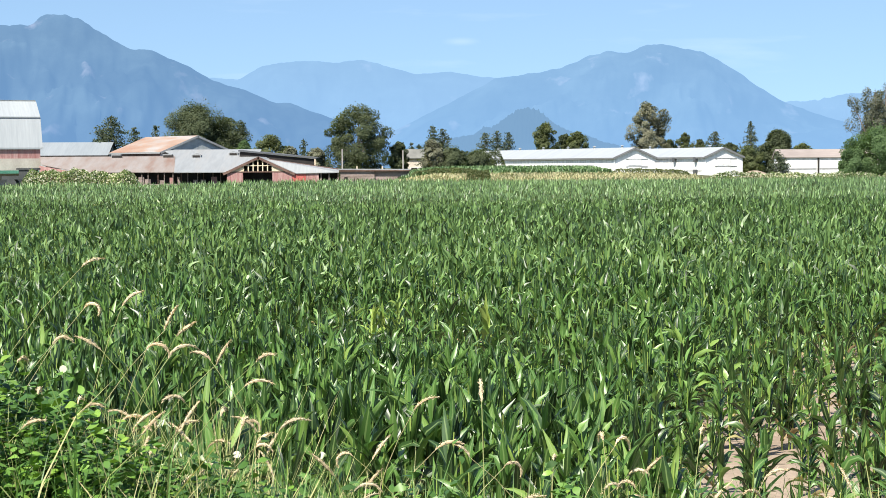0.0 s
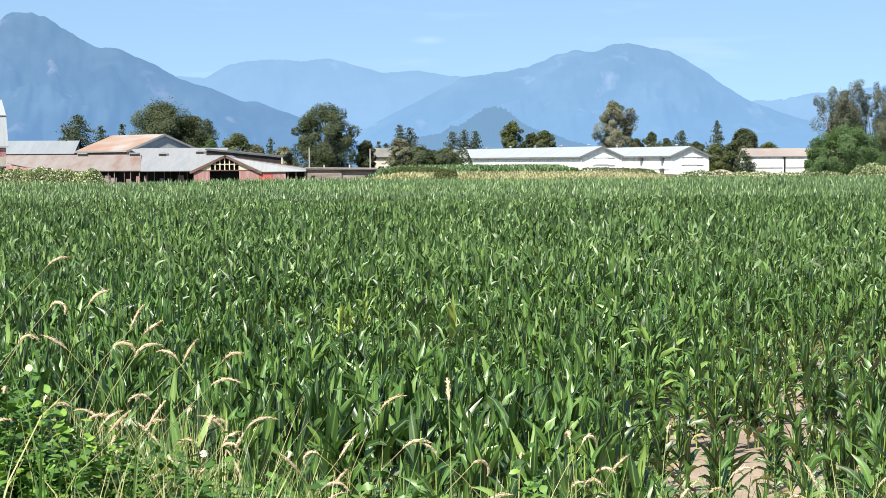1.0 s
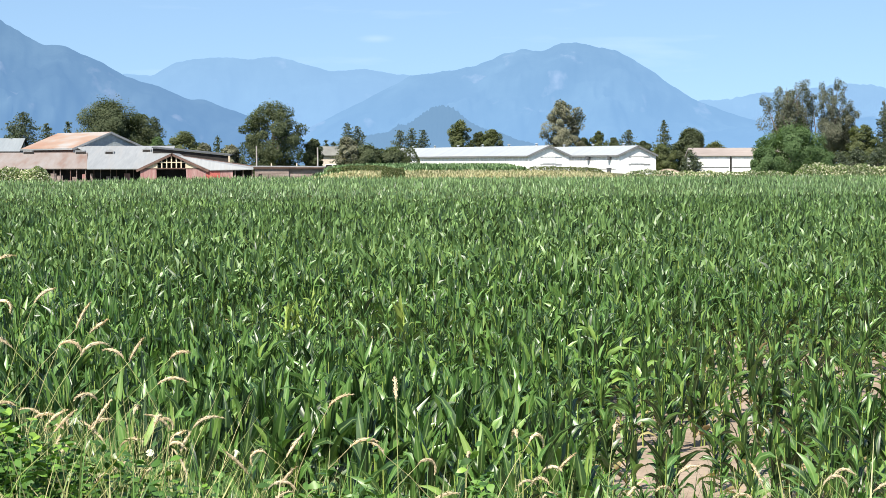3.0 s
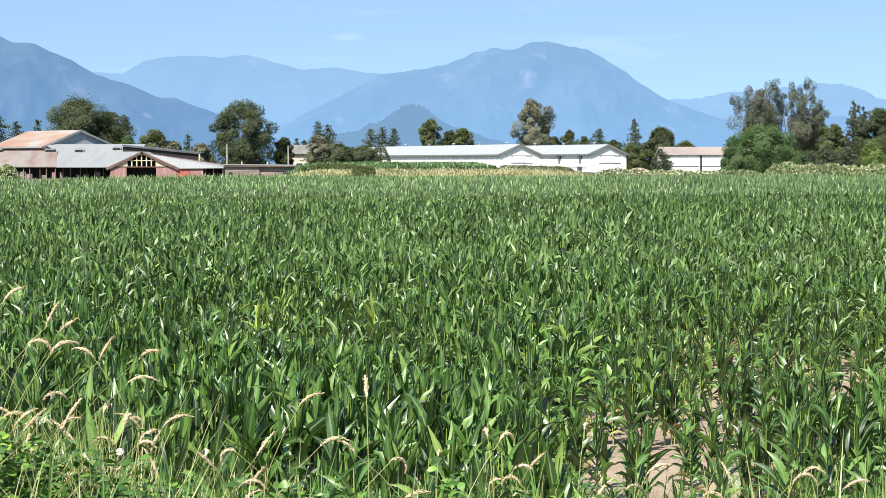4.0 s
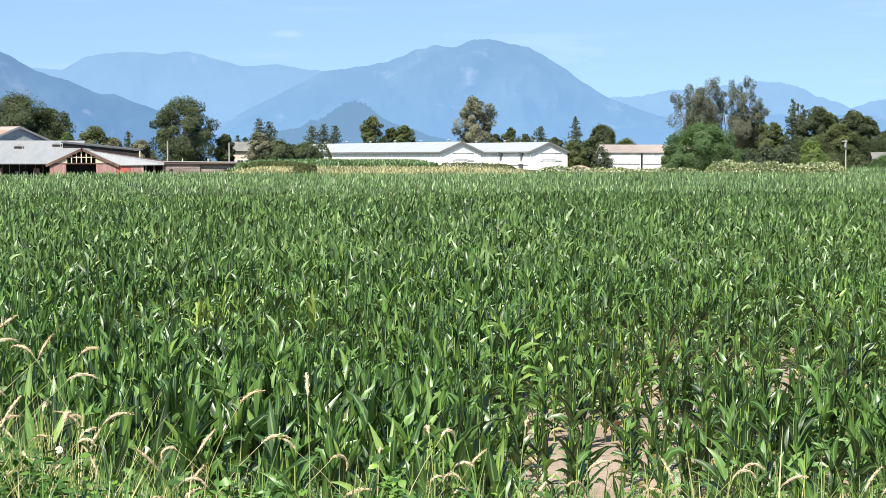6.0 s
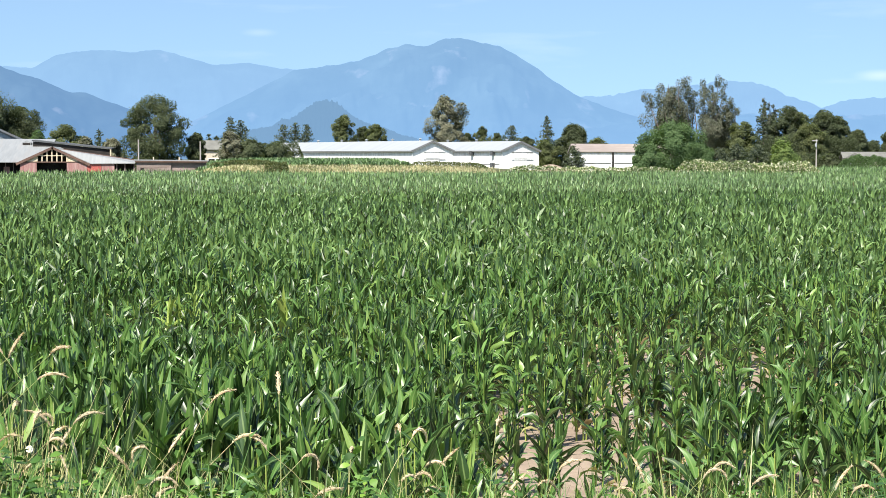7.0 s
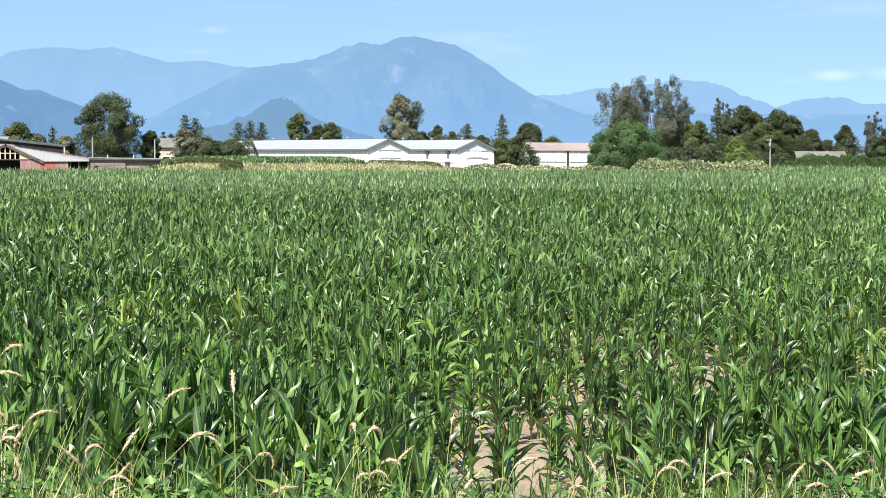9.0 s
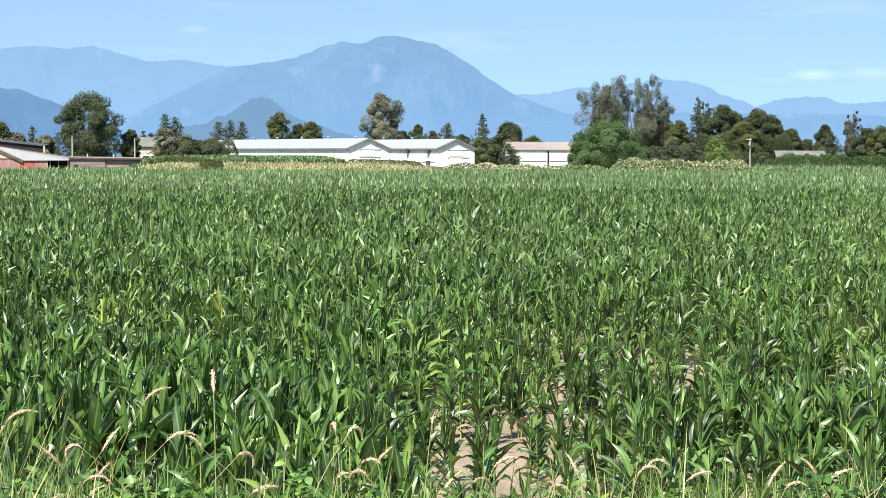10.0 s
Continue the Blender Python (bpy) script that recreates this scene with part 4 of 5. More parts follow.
TREES_MIDDLE = [
    (-2.0, 400, 9.4, 4.8, "silver"), (2.1, 400, 7.6, 6.2, "broad"), (7.1, 405, 6.7, 6.9, "broad"), (10.6, 500, 12.7, 4.8, "fir"), (13.7, 500, 13.0, 4.8, "fir"), (16.5, 500, 12.7, 4.2, "fir"),
    (25.7, 500, 14.9, 6.5, "olive"), (30.9, 505, 12.1, 4.3, "broad"), (33.8, 500, 12.6, 5.9, "olive"), (48.5, 470, 18.9, 10.4, "silver"), (54.5, 480, 10.2, 3.3, "broad"), (58.1, 480, 11.8, 4.1, "olive"),
    (61.7, 480, 10.2, 3.5, "broad"), (65.3, 480, 12.3, 5.6, "fir"), (67.6, 470, 9.2, 5.3, "broad"), (70.9, 460, 14.2, 3.8, "fir"),
]
TREES_EAST = [
    (78.7, 470, 12.3, 9.0, "broad"), (67.3, 440, 8.1, 6.5, "olive"), (71.2, 424, 7.0, 4.4, "fir"), (86.6, 480, 9.1, 6.8, "olive"), (86.3, 395, 11.5, 14.5, "bright"), (80.5, 392, 7.1, 6.7, "bright"),
    (91.1, 393, 7.4, 6.7, "bright"), (93.0, 430, 21.6, 13.5, "poplar"), (103.1, 430, 22.1, 13.0, "poplar"), (98.6, 440, 20.0, 8.5, "poplar"), (107.5, 436, 16.0, 8.0, "poplar"), (107.2, 420, 12.1, 7.1, "olive"), (101.0, 400, 7.3, 5.9, "fir"),
    (114.2, 430, 16.1, 4.9, "fir"), (118.5, 440, 17.9, 4.5, "poplar"), (120.0, 430, 15.8, 8.6, "broad"), (124.2, 436, 14.6, 8.0, "olive"), (127.6, 430, 15.0, 8.4, "broad"), (131.6, 432, 13.6, 8.0, "broad"), (135.4, 430, 10.6, 6.4, "broad"), (122.8, 424, 12.0, 8.0, "olive"), (117.0, 432, 14.2, 4.6, "fir"), (137.6, 440, 9.1, 5.0, "broad"),
]
TREES_FAR_EAST = [
    (103.8, 395, 7.1, 6.7, "fir"), (109.2, 396, 7.3, 6.7, "willow"), (96.2, 395, 6.3, 5.6, "fir"), (159.9, 480, 12.4, 5.4, "broad"), (155.3, 480, 8.7, 5.4, "broad"), (158.3, 470, 10.6, 5.8, "fir"),
    (163.0, 470, 15.6, 6.1, "poplar"), (156.6, 440, 11.0, 6.2, "broad"), (156.3, 430, 11.4, 6.1, "olive"), (121.5, 404, 5.0, 4.4, "broad"), (163.5, 436, 12.5, 9.0, "broad"), (172, 440, 12.0, 10.0, "broad"),
    (-92, 440, 12.0, 9.0, "broad"), (-103, 430, 13.0, 10.0, "broad"),
]
for k, row in enumerate(TREES_WEST + TREES_MIDDLE + TREES_EAST + TREES_FAR_EAST):
    tree(*row, 100 + k)


# ================= hedges and rough strips on the far side of the field =================
def hedge(name, label, line, high, deep, mat, count, seed, size=0.17):
    """A long uneven bank of leaves along line, from one (x, y) to another."""
    r = np.random.default_rng(seed)
    (xa, ya), (xb, yb) = line
    length = math.hypot(xb - xa, yb - ya)
    s = r.uniform(0, 1, count)
    lump = 0.86 + 0.08 * np.sin(s * length * 0.5 + seed) * np.sin(s * length * 0.23 + 1.3 * seed) + 0.05 * np.sin(s * length * 1.7) + 0.03 * np.sin(s * length * 4.1)
    ends = np.minimum(1, np.minimum(s, 1 - s) * 12) ** 0.5
    a = r.uniform(0, np.pi, count)
    rad = r.uniform(0.55, 1.0, count) ** 0.4
    x = xa + (xb - xa) * s
    y = ya + (yb - ya) * s - np.cos(a) * rad * deep / 2
    z = lie(x, y) + np.sin(a) * rad * high * lump * ends + 0.1
    v, f = leaves_at(np.stack([x, y, z], 1), size, r)
    return tagged(from_arrays(name, v, f, [mat]), label, "hedge", kind="stuff")


def tufts(name, label, cat, spots, length, mat, seed, per=5, width=0.06):
    r = np.random.default_rng(seed)
    n = len(spots) * per
    base = np.repeat(spots, per, 0) + np.c_[r.normal(size=(n, 2)) * 0.2, np.zeros(n)]
    v, f = ribbons(base, r.uniform(0, 6.28, n), length * r.uniform(0.6, 1.25, n), width * r.uniform(0.7, 1.4, n), np.radians(r.uniform(60, 88, n)), np.radians(r.uniform(10, 80, n)), 2, LEAF_SHAPE[2])
    return tagged(from_arrays(name, v, f, [mat]), label, cat, kind="stuff")


def spots_between(x0, x1, y0, y1, n, seed, keep=None):
    r = np.random.default_rng(seed)
    x, y = r.uniform(x0, x1, n), r.uniform(y0, y1, n)
    if keep is not None:
        k = keep(x, y)
        x, y = x[k], y[k]
    return np.stack([x, y, lie(x, y)], 1)


hedge("blackberry_hedge", "flowering blackberry hedge with pale blossom at the field edge", ((76, 346), (102, 344)), 3.6, 5, M_BLOOM, 12000, 3)
hedge("blackberry_hedge", "flowering blackberry hedge with pale blossom at the field edge", ((-62, 294), (-44, 292)), 3.9, 5, M_BLOOM, 16000, 4)
hedge("bramble_fringe", "low green brambles before the white barns", ((46, 349), (77, 347)), 2.2, 3, M_BLOOM, 6500, 5)
hedge("bramble_fringe", "low green brambles on the rough ground", ((31, 366), (45, 362)), 1.0, 3, M_OLIVE, 1500, 6)
hedge("bramble_fringe", "low bushes beside the shed", ((-6, 366), (6, 364)), 1.3, 3, M_OLIVE, 2600, 7)
hedge("thicket", "dense green thicket behind the cow shed", ((-46, 428), (-22, 420)), 6.2, 5, M_OLIVE, 7000, 11)
hedge("thicket", "dense green thicket below the tall trees", ((88, 402), (124, 407)), 5.2, 6, M_BROAD, 13000, 12)
hedge("thicket", "dense green thicket behind the poultry barns", ((47, 476), (84, 470)), 8.0, 5, M_BROAD, 9000, 13)
hedge("thicket", "dense green bushes between farm and poultry barns", ((-4, 408), (13, 412)), 4.6, 5, M_BROAD, 6000, 14)
hedge("thicket", "dense mass of trees behind the blackberry hedge", ((106, 422), (136, 426)), 9.5, 6, M_BROAD, 20000, 17)
hedge("thicket", "far line of dark trees beside the bungalow", ((138, 486), (185, 478)), 7.5, 6, M_BROAD, 9000, 15)
hedge("thicket", "far line of green trees behind the old barns", ((-92, 452), (-40, 452)), 7.0, 5, M_BROAD, 7000, 16)
hedge("clipped_hedge", "long dark green hedge before the bungalow", ((121, 399), (152, 397)), 4.3, 2.5, M_BRIGHT, 24000, 8)
hedge("rough_bush", "single rounded bush in the dry grass", ((4.2, 350), (8.4, 350)), 2.4, 3, M_OLIVE, 1500, 9)
tufts("dry_grass", "strip of dry straw-coloured grass beyond the maize", "grass", spots_between(-8, 46, 335, 366, 8500, 21), 0.6, M_DRY, 31, 2, 0.12)
tufts("rough_grass", "rough green grass along the far field edge", "grass", spots_between(-90, 170, 336, 350, 5200, 22), 0.7, M_GRASS, 32, 3, 0.09)
tufts("second_crop", "young green crop on the rise before the barns", "crop", spots_between(-8, 31, 364, 404, 9000, 23), 1.05, M_CORN_FAR, 33, 2, 0.24)


# ================= the maize =================
ROW_TURN = radians(74)          # heading of the rows, clockwise from straight ahead


def field_spots(near, far, per_row, row_gap, seed):
    """Plants in rows across the wedge of the field between two distances."""
    r = np.random.default_rng(seed)
    c, s = math.cos(ROW_TURN), math.sin(ROW_TURN)
    across = np.arange(-1.05 * far, 0.5 * far, row_gap)
    along = np.arange(-0.4 * far, 0.8 * far, per_row)
    a, b = np.meshgrid(across, along, indexing="ij")
    a = a + r.normal(size=a.shape) * 0.09 * max(1, row_gap / 0.75)
    b = b + r.uniform(-0.7, 0.7, a.shape) * per_row
    x, y = (a * c + b * s).ravel(), (b * c - a * s).ravel()
    bear = x / np.maximum(y, 1)
    edge = 284 + 50 * step(-0.15, -0.05, bear) + 66 * step(0.284, 0.3, bear)
    j = 1 + r.normal(size=y.shape) * 0.05     # the bands interlock
    k = (y >= near * j) & (y < far * j) & (y < edge) & (x > -0.245 * y - 1.5) & (x < 0.385 * y + 1.5)
    return np.stack([x[k], y[k]], 1)


def vigour(x, y):
    """How well the maize has grown, from place to place."""
    v = 0.5 + 0.16 * np.sin(x * 0.23 + 1.1) * np.cos(y * 0.11 + 0.4) + 0.14 * np.sin(x * 0.07 - y * 0.05) + 0.08 * np.sin(x * 0.9 + y * 0.31)
    start = 0.078 + 0.003 * np.clip(np.asarray(y) - 22, 0, 25)
    bare = step(start, start + 0.05, x / np.maximum(y, 1)) * (1 - step(38, 52, y))
    patch = np.sin(x * 3.7 + 1.7 * np.sin(y * 0.9)) * np.sin(y * 1.5 + 1.3 * np.sin(x * 1.2)) + 0.6 * np.sin(x * 5.9 - y * 2.3)
    hollow = np.clip(1.25 - ((x + 0.2) / 4.6) ** 2 - ((y - 41) / 9.5) ** 2, 0, 1)
    front = (1 - step(23, 27, y)) * (1 - step(0.6, 2.4, x))
    return np.clip(v + 0.27 + 0.22 * front - bare * (0.6 + 0.4 * step(22, 30, y)) * (0.43 - 0.2 * patch * (0.4 + 0.6 * step(22, 30, y))) - hollow * (0.32 - 0.08 * patch), -0.3, 1)


def leaf_plan(q, high, r, n):
    """Length, width, rise, bend and roll of the leaf at the share q of a plant's height."""
    grown = math.sin(math.pi * (0.16 + 0.72 * q)) ** 0.7
    length = high * 0.325 * (0.62 + 0.46 * grown) * r.uniform(0.78, 1.2, n)
    width = 0.088 * (0.55 + 0.5 * grown) * r.uniform(0.8, 1.2, n)
    rise = np.radians(50 + 28 * q + r.normal(size=n) * 17)
    bend = np.radians(np.clip(r.normal(100 - 68 * q, 34, n), 4, 165))
    return length, width, rise, bend, r.normal(size=n) * 0.8


def maize_leaves(xy, high, leaves, segs, seed, broad=1.0, fold=0.0, upright=0.0):
    r = np.random.default_rng(seed)
    n = len(xy)
    z = lie(xy[:, 0], xy[:, 1])
    face = r.uniform(0, np.pi, n)
    base, turn, plan = [], [], []
    for k in range(leaves):
        q = (k + 0.5) / leaves
        hk = high * (0.1 + 0.55 * q) + r.normal(size=n) * 0.03
        base.append(np.stack([xy[:, 0], xy[:, 1], z + hk], 1))
        turn.append(face + np.pi * (k % 2) + r.normal(size=n) * 0.4)
        plan.append(leaf_plan(q, high, r, n))
    length, width, rise, bend, roll = (np.concatenate(c) for c in zip(*plan))
    return ribbons(np.concatenate(base), np.concatenate(turn), length, width * broad * np.tile(0.42 + 0.66 * high / 1.75, leaves), rise + upright, bend, segs, LEAF_SHAPE[segs], roll, fold, 0.6 if segs > 2 else 0.0)


def stalks(xy, high, seed):
    r = np.random.default_rng(seed)
    n = len(xy)
    z = lie(xy[:, 0], xy[:, 1])
    ang = np.array([0, 2.094, 4.189])
    rad = 0.017
    ring = np.stack([np.cos(ang) * rad, np.sin(ang) * rad, np.zeros(3)], 1)
    lo = np.stack([xy[:, 0], xy[:, 1], z - 0.03], 1)
    hi = lo + np.stack([r.normal(size=n) * 0.03, r.normal(size=n) * 0.03, high * 0.78], 1)
    v = np.concatenate([lo[:, None] + ring[None], hi[:, None] + ring[None] * 0.5], 1)
    i = np.arange(n)[:, None] * 6
    f = np.stack([np.concatenate([i + a, i + b, i + b + 3, i + a + 3], 1) for a, b in ((0, 1), (1, 2), (2, 0))], 1).reshape(-1, 4)
    return v.reshape(-1, 3), f


def maize_band(near, far, per_row, row_gap, leaves, segs, mat, seed, broad=1.0, stem=True, thin=True, fold=0.0, upright=0.0):
    r = np.random.default_rng(seed)
    xy = field_spots(near, far, per_row, row_gap, seed)
    g = vigour(xy[:, 0], xy[:, 1])
    if thin:
        k = r.uniform(0, 1, len(xy)) < 0.14 + step(0.05, 0.65, g)
        xy, g = xy[k], g[k]
    high = (1.75 * (0.52 + 0.58 * g) + 0.3 * step(150, 290, xy[:, 1])) * r.uniform(0.8, 1.12, len(xy))
    v, f = maize_leaves(xy, high, leaves, segs, seed + 1, broad, fold, upright)
    # the lowest leaves of some plants have dried out
    dry = np.zeros((leaves, len(xy)))
    dry[:2] = 2 * (r.uniform(0, 1, (2, len(xy))) < 0.34)
    m = np.repeat(dry.ravel(), len(f) // dry.size)
    ribbed = len(v) if fold > 0 else 0
    if stem:
        sv, sf = stalks(xy, high, seed + 2)
        f = np.concatenate([f, sf + len(v)])
        m = np.concatenate([m, np.ones(len(sf))])
        v = np.concatenate([v, sv])
    ob = from_arrays("maize", v, f, [mat, M_STALK, M_HUSK], m, smooth=segs > 2, ribbed=ribbed)
    tagged(ob, "dense green maize crop standing in rows", "maize", kind="stuff")


maize_band(20.6, 33, 0.15, 0.7, 14, 4, M_CORN, 41, 1.15, fold=0.17, upright=0.12)
maize_band(33, 50, 0.16, 0.72, 12, 3, M_CORN, 46, 1.08, fold=0.15, upright=0.08)
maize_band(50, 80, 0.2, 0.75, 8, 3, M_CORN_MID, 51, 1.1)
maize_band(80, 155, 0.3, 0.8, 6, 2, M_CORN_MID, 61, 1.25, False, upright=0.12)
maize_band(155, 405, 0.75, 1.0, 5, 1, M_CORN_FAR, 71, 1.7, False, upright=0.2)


# the nearest plants, one by one
def maize_plant(seed, leaf=None, label="tall green maize plant with long arching leaves"):
    r = np.random.default_rng(seed)
    high = r.uniform(1.6, 1.8)
    ob = thing("maize_plant", label, "maize plant", (0, 0, 0), 0, "front row of maize")
    bm = bmesh.new()
    tube(bm, [(0, 0, -0.05), (0.01, 0, high * 0.3), (0, 0.01, high * 0.78)], [0.016, 0.013, 0.006], 5)
    part("stalk", bm, M_STALK, ob)
    one = lambda a: np.array([a], float)
    for k in range(14):
        q = (k + 0.5) / 14
        length, width, rise, bend, roll = leaf_plan(q, high, r, 1)
        v, f = ribbons(np.array([[0, 0, high * (0.1 + 0.55 * q)]]), one(np.pi * (k % 2) + r.normal() * 0.4), length, width * 1.15, rise + 0.12, bend, 5, LEAF_SHAPE[5], roll, 0.17, 0.5)
        from_arrays("leaf", v, f, [leaf or M_CORN], parent=ob, smooth=True, ribbed=len(v))
    return ob


def plant_front():
    kinds = [maize_plant(900 + k) for k in range(8)]
    r = np.random.default_rng(77)
    xy = field_spots(18.6, 20.6, 0.145, 0.7, 77)
    xy = xy[(xy[:, 0] > -5.2) & (xy[:, 0] < 8.2)]
    k = r.uniform(0, 1, len(xy)) < 0.14 + step(0.05, 0.65, vigour(xy[:, 0], xy[:, 1]))
    xy = xy[k]
    r.shuffle(xy)
    xy = xy[:300]
    for i, (x, y) in enumerate(xy):
        tall = (0.52 + 0.58 * float(vigour(x, y))) * r.uniform(0.85, 1.1)
        m = pose(x, y, float(lie(x, y)), r.normal() * 3, r.normal() * 3, r.uniform(0, 360)) @ Matrix.Scale(tall, 4)
        if i < 8:
            kinds[i].matrix_basis = m
        else:
            copy_thing(kinds[i % 8], m)


plant_front()
pale = maize_plant(950, M_STALK, "pale yellow-green maize plant standing out from the crop")
pale.matrix_basis = pose(0.83, 37.4, 0, 2, -3, 40) @ Matrix.Scale(1.1, 4)
for x, y, turn, tall in ((-1.45, 39.6, 110, 0.85), (-0.95, 41.2, 200, 0.9), (-1.2, 40.4, 20, 0.8)):
    copy_thing(pale, pose(x, y, 0, 3, -2, turn) @ Matrix.Scale(tall, 4))


# ================= weeds on the railway bank =================
def grass_stalk(x, y, tip, lean, seed):
    """A ripe grass stem that nods over with its straw-coloured seed head. x, y, tip: place of its bend."""
    r = np.random.default_rng(seed)
    run = max(0.5, tip - float(lie(x, y))) * r.uniform(0.15, 0.45)
    x, y = x - run * math.cos(lean), y - run * math.sin(lean)     # the foot, so that the bend comes to the given place
    z0 = float(lie(x, y))
    ob = thing("grass_stalk", "tall ripe grass stem with a nodding straw-coloured seed head", "grass", (x, y, z0), math.degrees(lean), "ripe grasses on the bank")
    h = max(0.5, tip - z0)
    pts = [(run * (t ** 2.4), 0, h * (t - 0.05 * t ** 4)) for t in np.linspace(0, 1, 9)]
    bm = bmesh.new()
    tube(bm, pts, list(np.linspace(0.0034, 0.0018, 9)), 4)
    part("stem", bm, M_STEM, ob)
    # the panicle: spikelets along a drooping axis
    n_ax, long = 60, r.uniform(0.12, 0.19)
    t = np.linspace(0, 1, n_ax)
    a0, droop = r.uniform(0.75, 1.3), r.choice([0.4, 1.2, 1.8, 2.6]) * r.uniform(0.7, 1.2)
    ang = a0 - droop * t
    px = pts[-1][0] + np.concatenate([[0], np.cumsum(np.cos(ang[1:]) * long / n_ax)])
    pz = pts[-1][2] + np.concatenate([[0], np.cumsum(np.sin(ang[1:]) * long / n_ax)])
    plump = np.sin(np.pi * np.clip(t, 0.05, 0.98)) ** 0.7
    bm = bmesh.new()
    tube(bm, [(px[i], 0, pz[i]) for i in range(0, n_ax, 4)], [0.0085 * plump[i] * r.uniform(0.75, 1.2) for i in range(0, n_ax, 4)], 6)
    head = part("seed_head", bm, M_SEED, ob, "straw-coloured seed head")
    rep = 3
    c = np.repeat(np.stack([px, np.zeros(n_ax), pz], 1), rep, 0) + r.normal(size=(n_ax * rep, 3)) * (0.006 * np.repeat(plump, rep))[:, None]
    m = len(c)
    v, f = ribbons(c, r.normal(size=m) * 0.5, r.uniform(0.012, 0.02, m), r.uniform(0.003, 0.005, m), np.repeat(ang, rep) + r.normal(size=m) * 0.3, np.zeros(m), 1, LEAF_SHAPE[1], r.normal(size=m) * 1.5)
    from_arrays("bristle", v, f, [M_SEED], parent=head)
    k = 1
    hb = r.uniform(0.2, 0.6, k) * h
    v, f = ribbons(np.stack([hb * 0.05, np.zeros(k), hb], 1), r.uniform(0, 6.28, k), r.uniform(0.15, 0.3, k), np.full(k, 0.009), np.radians(r.uniform(40, 70, k)), np.radians(r.uniform(20, 110, k)), 4, LEAF_SHAPE[4])
    from_arrays("blade", v, f, [M_GRASS], parent=ob)
    return ob


def weeds():
    r = np.random.default_rng(5)
    # the tall stems that stand out one by one: bearing, how far below level the bend is (both as slopes), heading of the nod
    tall = [(-0.181, 0.039, 0.1), (-0.18, 0.061, 0.2), (-0.161, 0.06, 0.1), (-0.196, 0.08, 0.3), (-0.172, 0.083, 3.3), (-0.14, 0.073, 0.0), (-0.134, 0.076, -0.2), (-0.149, 0.083, 0.2),
            (-0.138, 0.088, 0.4), (-0.117, 0.089, 3.0), (-0.114, 0.091, 0.1), (-0.094, 0.09, -0.1), (-0.1, 0.103, 0.1), (-0.214, 0.09, 1.2), (-0.204, 0.108, 1.6), (-0.184, 0.112, 1.4),
            (-0.13, 0.111, 3.6), (-0.162, 0.121, 0.3), (-0.134, 0.126, 0.2), (-0.083, 0.127, -0.2), (-0.112, 0.119, 1.5), (-0.102, 0.126, 1.4)]
    lone = [(-0.015, 0.116, 0.0), (0.019, 0.112, 1.6), (-0.046, 0.14, 3.2), (-0.036, 0.142, 0.3), (-0.004, 0.137, 0.1), (0.013, 0.141, 3.3), (0.055, 0.143, 1.4), (0.08, 0.133, 1.7), (0.129, 0.13, 1.3),
            (-0.055, 0.151, 3.5), (-0.04, 0.158, 0.2), (0.03, 0.147, 0.4), (0.096, 0.158, 2.9), (0.161, 0.154, 0.1), (0.262, 0.163, 0.2), (0.336, 0.166, 0.1), (0.086, 0.136, 0.8), (0.205, 0.16, 3.0)]
    for k, (bear, drop, lean) in enumerate(tall + lone):
        y = r.uniform(10.3, 11.9)
        grass_stalk(bear * y, y, 4 - y * drop, lean, 2900 + k)
    # shorter ones between them, thinning out eastwards
    for k in range(52):
        if k < 34:
            x, y = r.uniform(-2.55, -0.95), r.uniform(10.0, 12.2)
            tip = 4 - y * r.uniform(0.115, 0.165)
        else:
            x, y = r.uniform(-0.8, 4.0), r.uniform(10.0, 12.0)
            tip = 4 - y * r.uniform(0.15, 0.17)
        lean = r.normal(0.1, 0.55) if r.uniform() < 0.7 else r.normal(math.pi, 0.6)
        grass_stalk(x, y, tip, lean, 3000 + k)
    # blades of green grass filling the bank
    n = 9000
    x = -3.6 + 8.6 * r.uniform(0, 1, n) ** 2.3
    y = r.uniform(9, 16, n)
    west = 1 - step(-2.2, 0.0, x * 11 / y)
    base = np.stack([x, y, lie(x, y)], 1)
    want = np.clip((4 - 0.1685 * y) - base[:, 2] + r.normal(size=n) * 0.1 + 0.52 * west * r.uniform(0, 1, n), 0.3, 1.6)
    v, f = ribbons(base, r.uniform(0, 6.28, n), want * r.uniform(0.8, 1.2, n), np.full(n, 0.011) * r.uniform(0.6, 1.6, n), np.radians(r.uniform(70, 89, n)), np.radians(r.uniform(5, 75, n)), 4, (0.7, 1.0, 0.9, 0.6, 0.05))
    n2 = 560     # dead straw among it
    sx2, sy2 = r.uniform(-2.4, -1.0, n2), r.uniform(10.0, 12.5, n2)
    foot = np.stack([sx2, sy2, lie(sx2, sy2)], 1)
    sv, sf = ribbons(foot, r.uniform(0, 6.28, n2), (4 - sy2 * r.uniform(0.11, 0.165, n2) - foot[:, 2]) * 1.05, np.full(n2, 0.006), np.radians(r.uniform(62, 88, n2)), np.radians(r.uniform(0, 45, n2)), 4, (1.0, 0.9, 0.8, 0.6, 0.2))
    tagged(from_arrays("dead_straw", sv, sf, [M_STEM]), "dry straw stems leaning among the brambles", "grass", kind="stuff")
    tagged(from_arrays("bank_grass", v, f, [M_GRASS]), "long mixed green and straw grass on the bank", "grass", kind="stuff")


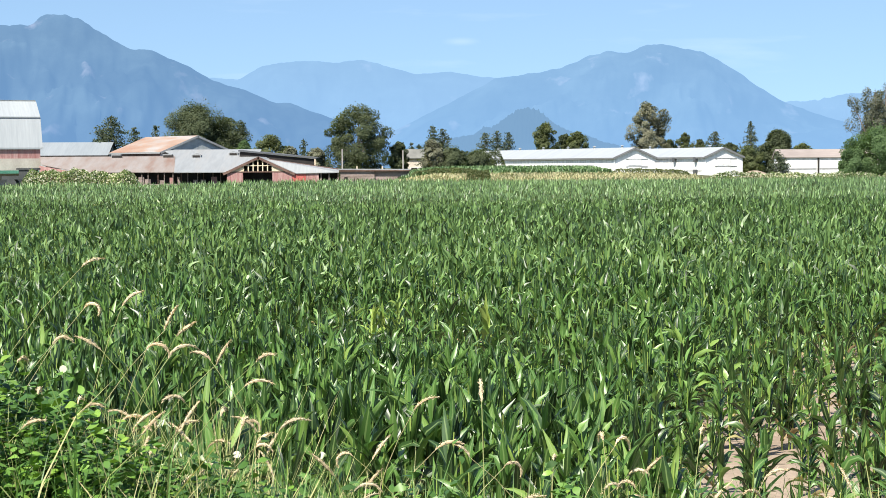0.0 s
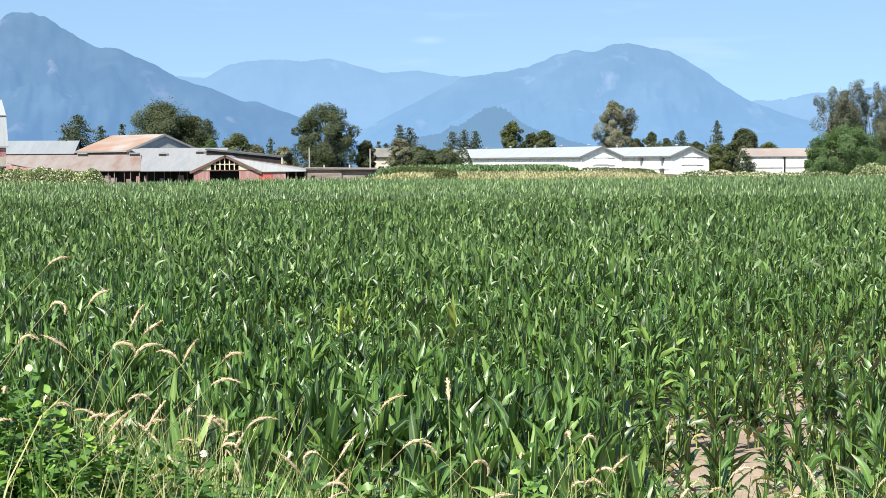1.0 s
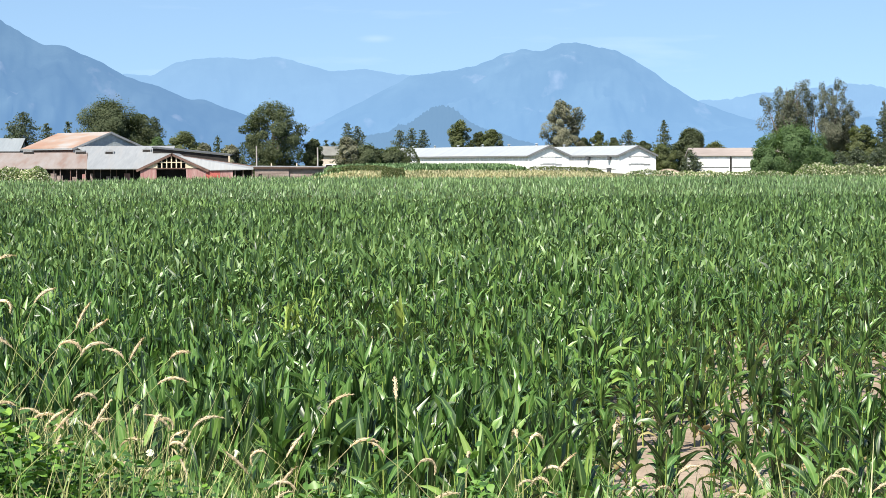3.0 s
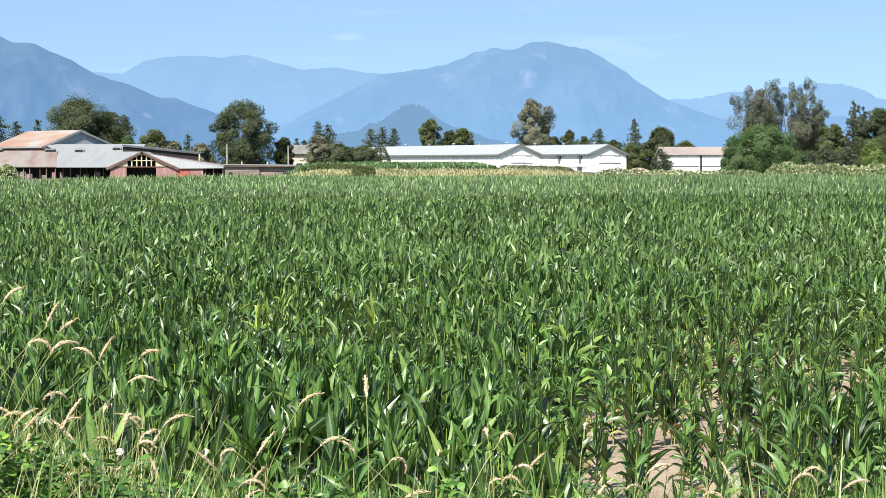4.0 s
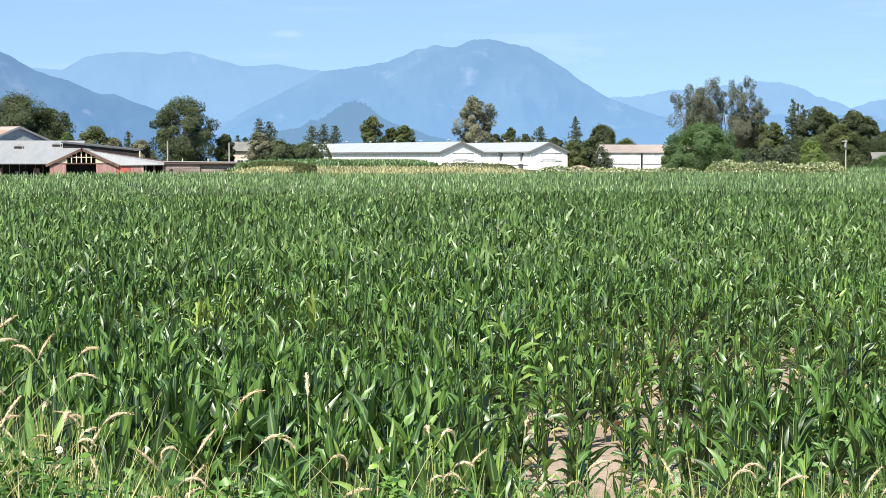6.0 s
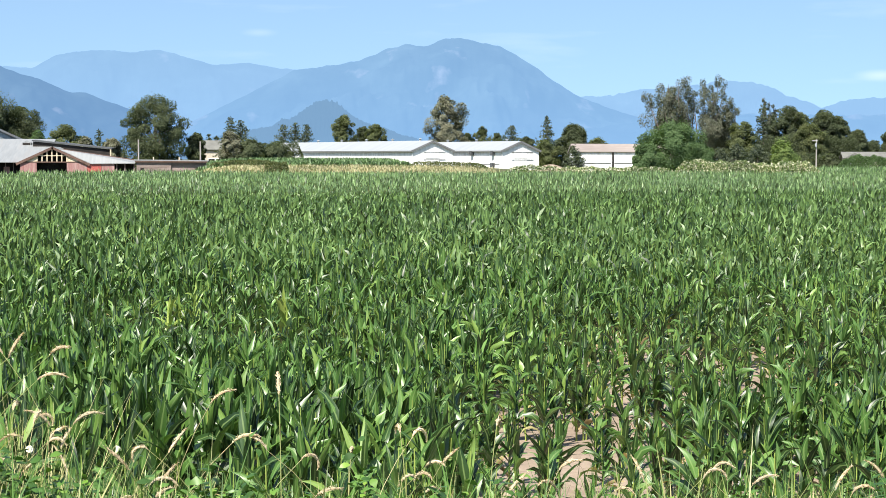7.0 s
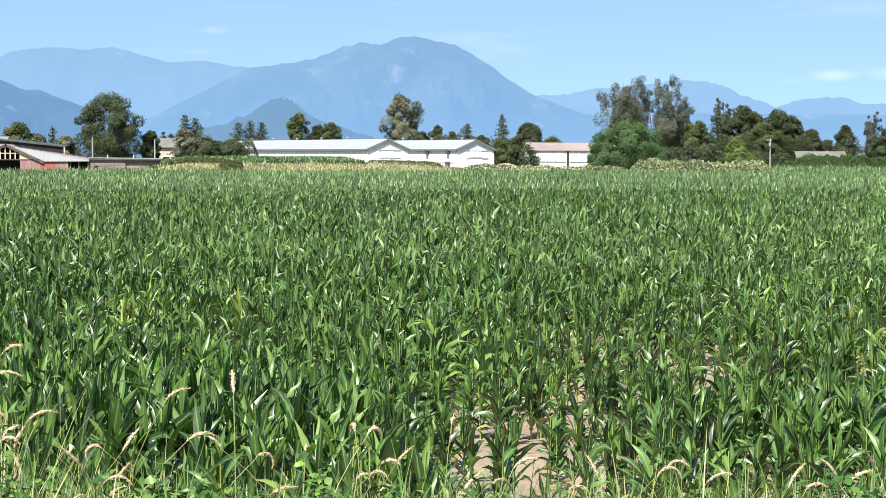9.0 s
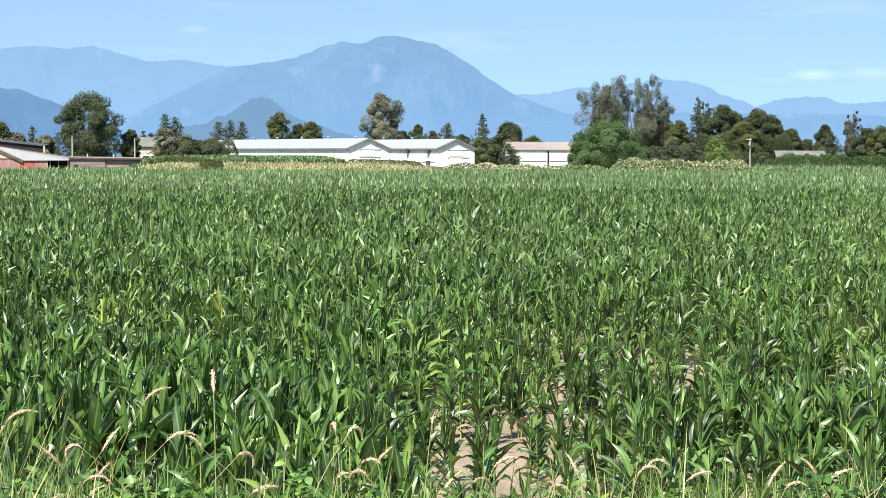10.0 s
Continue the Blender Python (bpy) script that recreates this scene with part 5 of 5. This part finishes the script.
def leaflets(centres, size, r, mat, name, parent):
    """Toothed oval bramble leaflets, lightly folded, facing mostly up."""
    n = len(centres)
    v, f = ribbons(centres, r.uniform(0, 6.28, n), size * r.uniform(0.7, 1.3, n), size * 0.62 * r.uniform(0.8, 1.2, n), np.radians(r.uniform(-20, 45, n)), np.radians(r.uniform(0, 60, n)), 4, (0.2, 0.9, 1.0, 0.6, 0.04), r.normal(size=n) * 0.5)
    return from_arrays(name, v, f, [mat], parent=parent)


def bramble(x, y, wide, top, seed, count):
    r = np.random.default_rng(seed)
    z0 = float(lie(x, y))
    ob = thing("bramble", "sprawling green bramble bush with trifoliate leaves", "bush", (x, y, z0), 0, "brambles on the bank")
    h = top - z0
    spots = []
    for k in range(26):
        a, reach, rise = r.uniform(0, 6.28), wide * r.uniform(0.3, 1.0), h * r.uniform(0.6, 1.05)
        pts = [(math.cos(a) * reach * t, math.sin(a) * reach * t * 0.8, rise * math.sin(math.pi * min(0.5 + 0.02, t * 0.62)) * (1 - 0.25 * t * t)) for t in np.linspace(0, 1, 8)]
        cane = bmesh.new()
        tube(cane, pts, list(np.linspace(0.006, 0.002, 8)), 4)
        part("cane", cane, M_BRAMBLE, ob)
        for p in pts[2:]:
            spots.append(p)
    spots = np.array(spots)
    c = spots[r.integers(0, len(spots), count)] + r.normal(size=(count, 3)) * np.array([0.13, 0.13, 0.1])
    tri = np.repeat(c, 3, 0) + r.normal(size=(count * 3, 3)) * 0.03
    tagged(leaflets(tri, 0.07, r, M_BRAMBLE, "leaves", ob), kind="stuff")
    return ob


def flower(x, y, z, seed):
    """A white bindweed trumpet turned up to the light."""
    r = np.random.default_rng(seed)
    bm = bmesh.new()
    tube(bm, [(0, 0, -0.05), (0, 0, -0.03), (0, -0.004, -0.008), (0, -0.008, 0.0)], [0.003, 0.005, 0.011, 0.021], 12)
    ob = part("bindweed_flower", bm, M_PETAL)
    ob.matrix_basis = pose(x, y, z, r.uniform(20, 60), r.uniform(-30, 30), r.uniform(0, 360))
    tagged(ob, "white bindweed trumpet flower among the grass", "flower", "bindweed flowers")


def bank_plants():
    bramble(-2.4, 10.6, 0.75, 2.9, 1, 1100)
    bramble(-1.85, 10.2, 0.6, 2.66, 2, 800)
    bramble(-2.9, 11.6, 0.9, 2.95, 3, 900)
    bramble(-1.2, 10.4, 0.4, 2.5, 4, 300)
    bramble(-0.1, 10.3, 0.35, 2.38, 5, 260)
    bramble(0.6, 10.6, 0.3, 2.3, 6, 160)
    for k, x in enumerate((0.95, 1.5, 2.1, 2.75, 3.4, 4.0)):
        bramble(x, 10.5 + 0.3 * math.sin(k * 2.7), 0.26, 2.2 + 0.08 * math.sin(k * 1.9), 7 + k, 110)
    for k, (x, z) in enumerate(((-1.14, 2.43), (-1.34, 2.4), (-1.52, 2.62), (-1.95, 2.68), (-2.1, 2.9), (-0.66, 2.44))):
        flower(x, 10.9 + 0.1 * math.sin(k * 2.1), z, 60 + k)


weeds()
bank_plants()
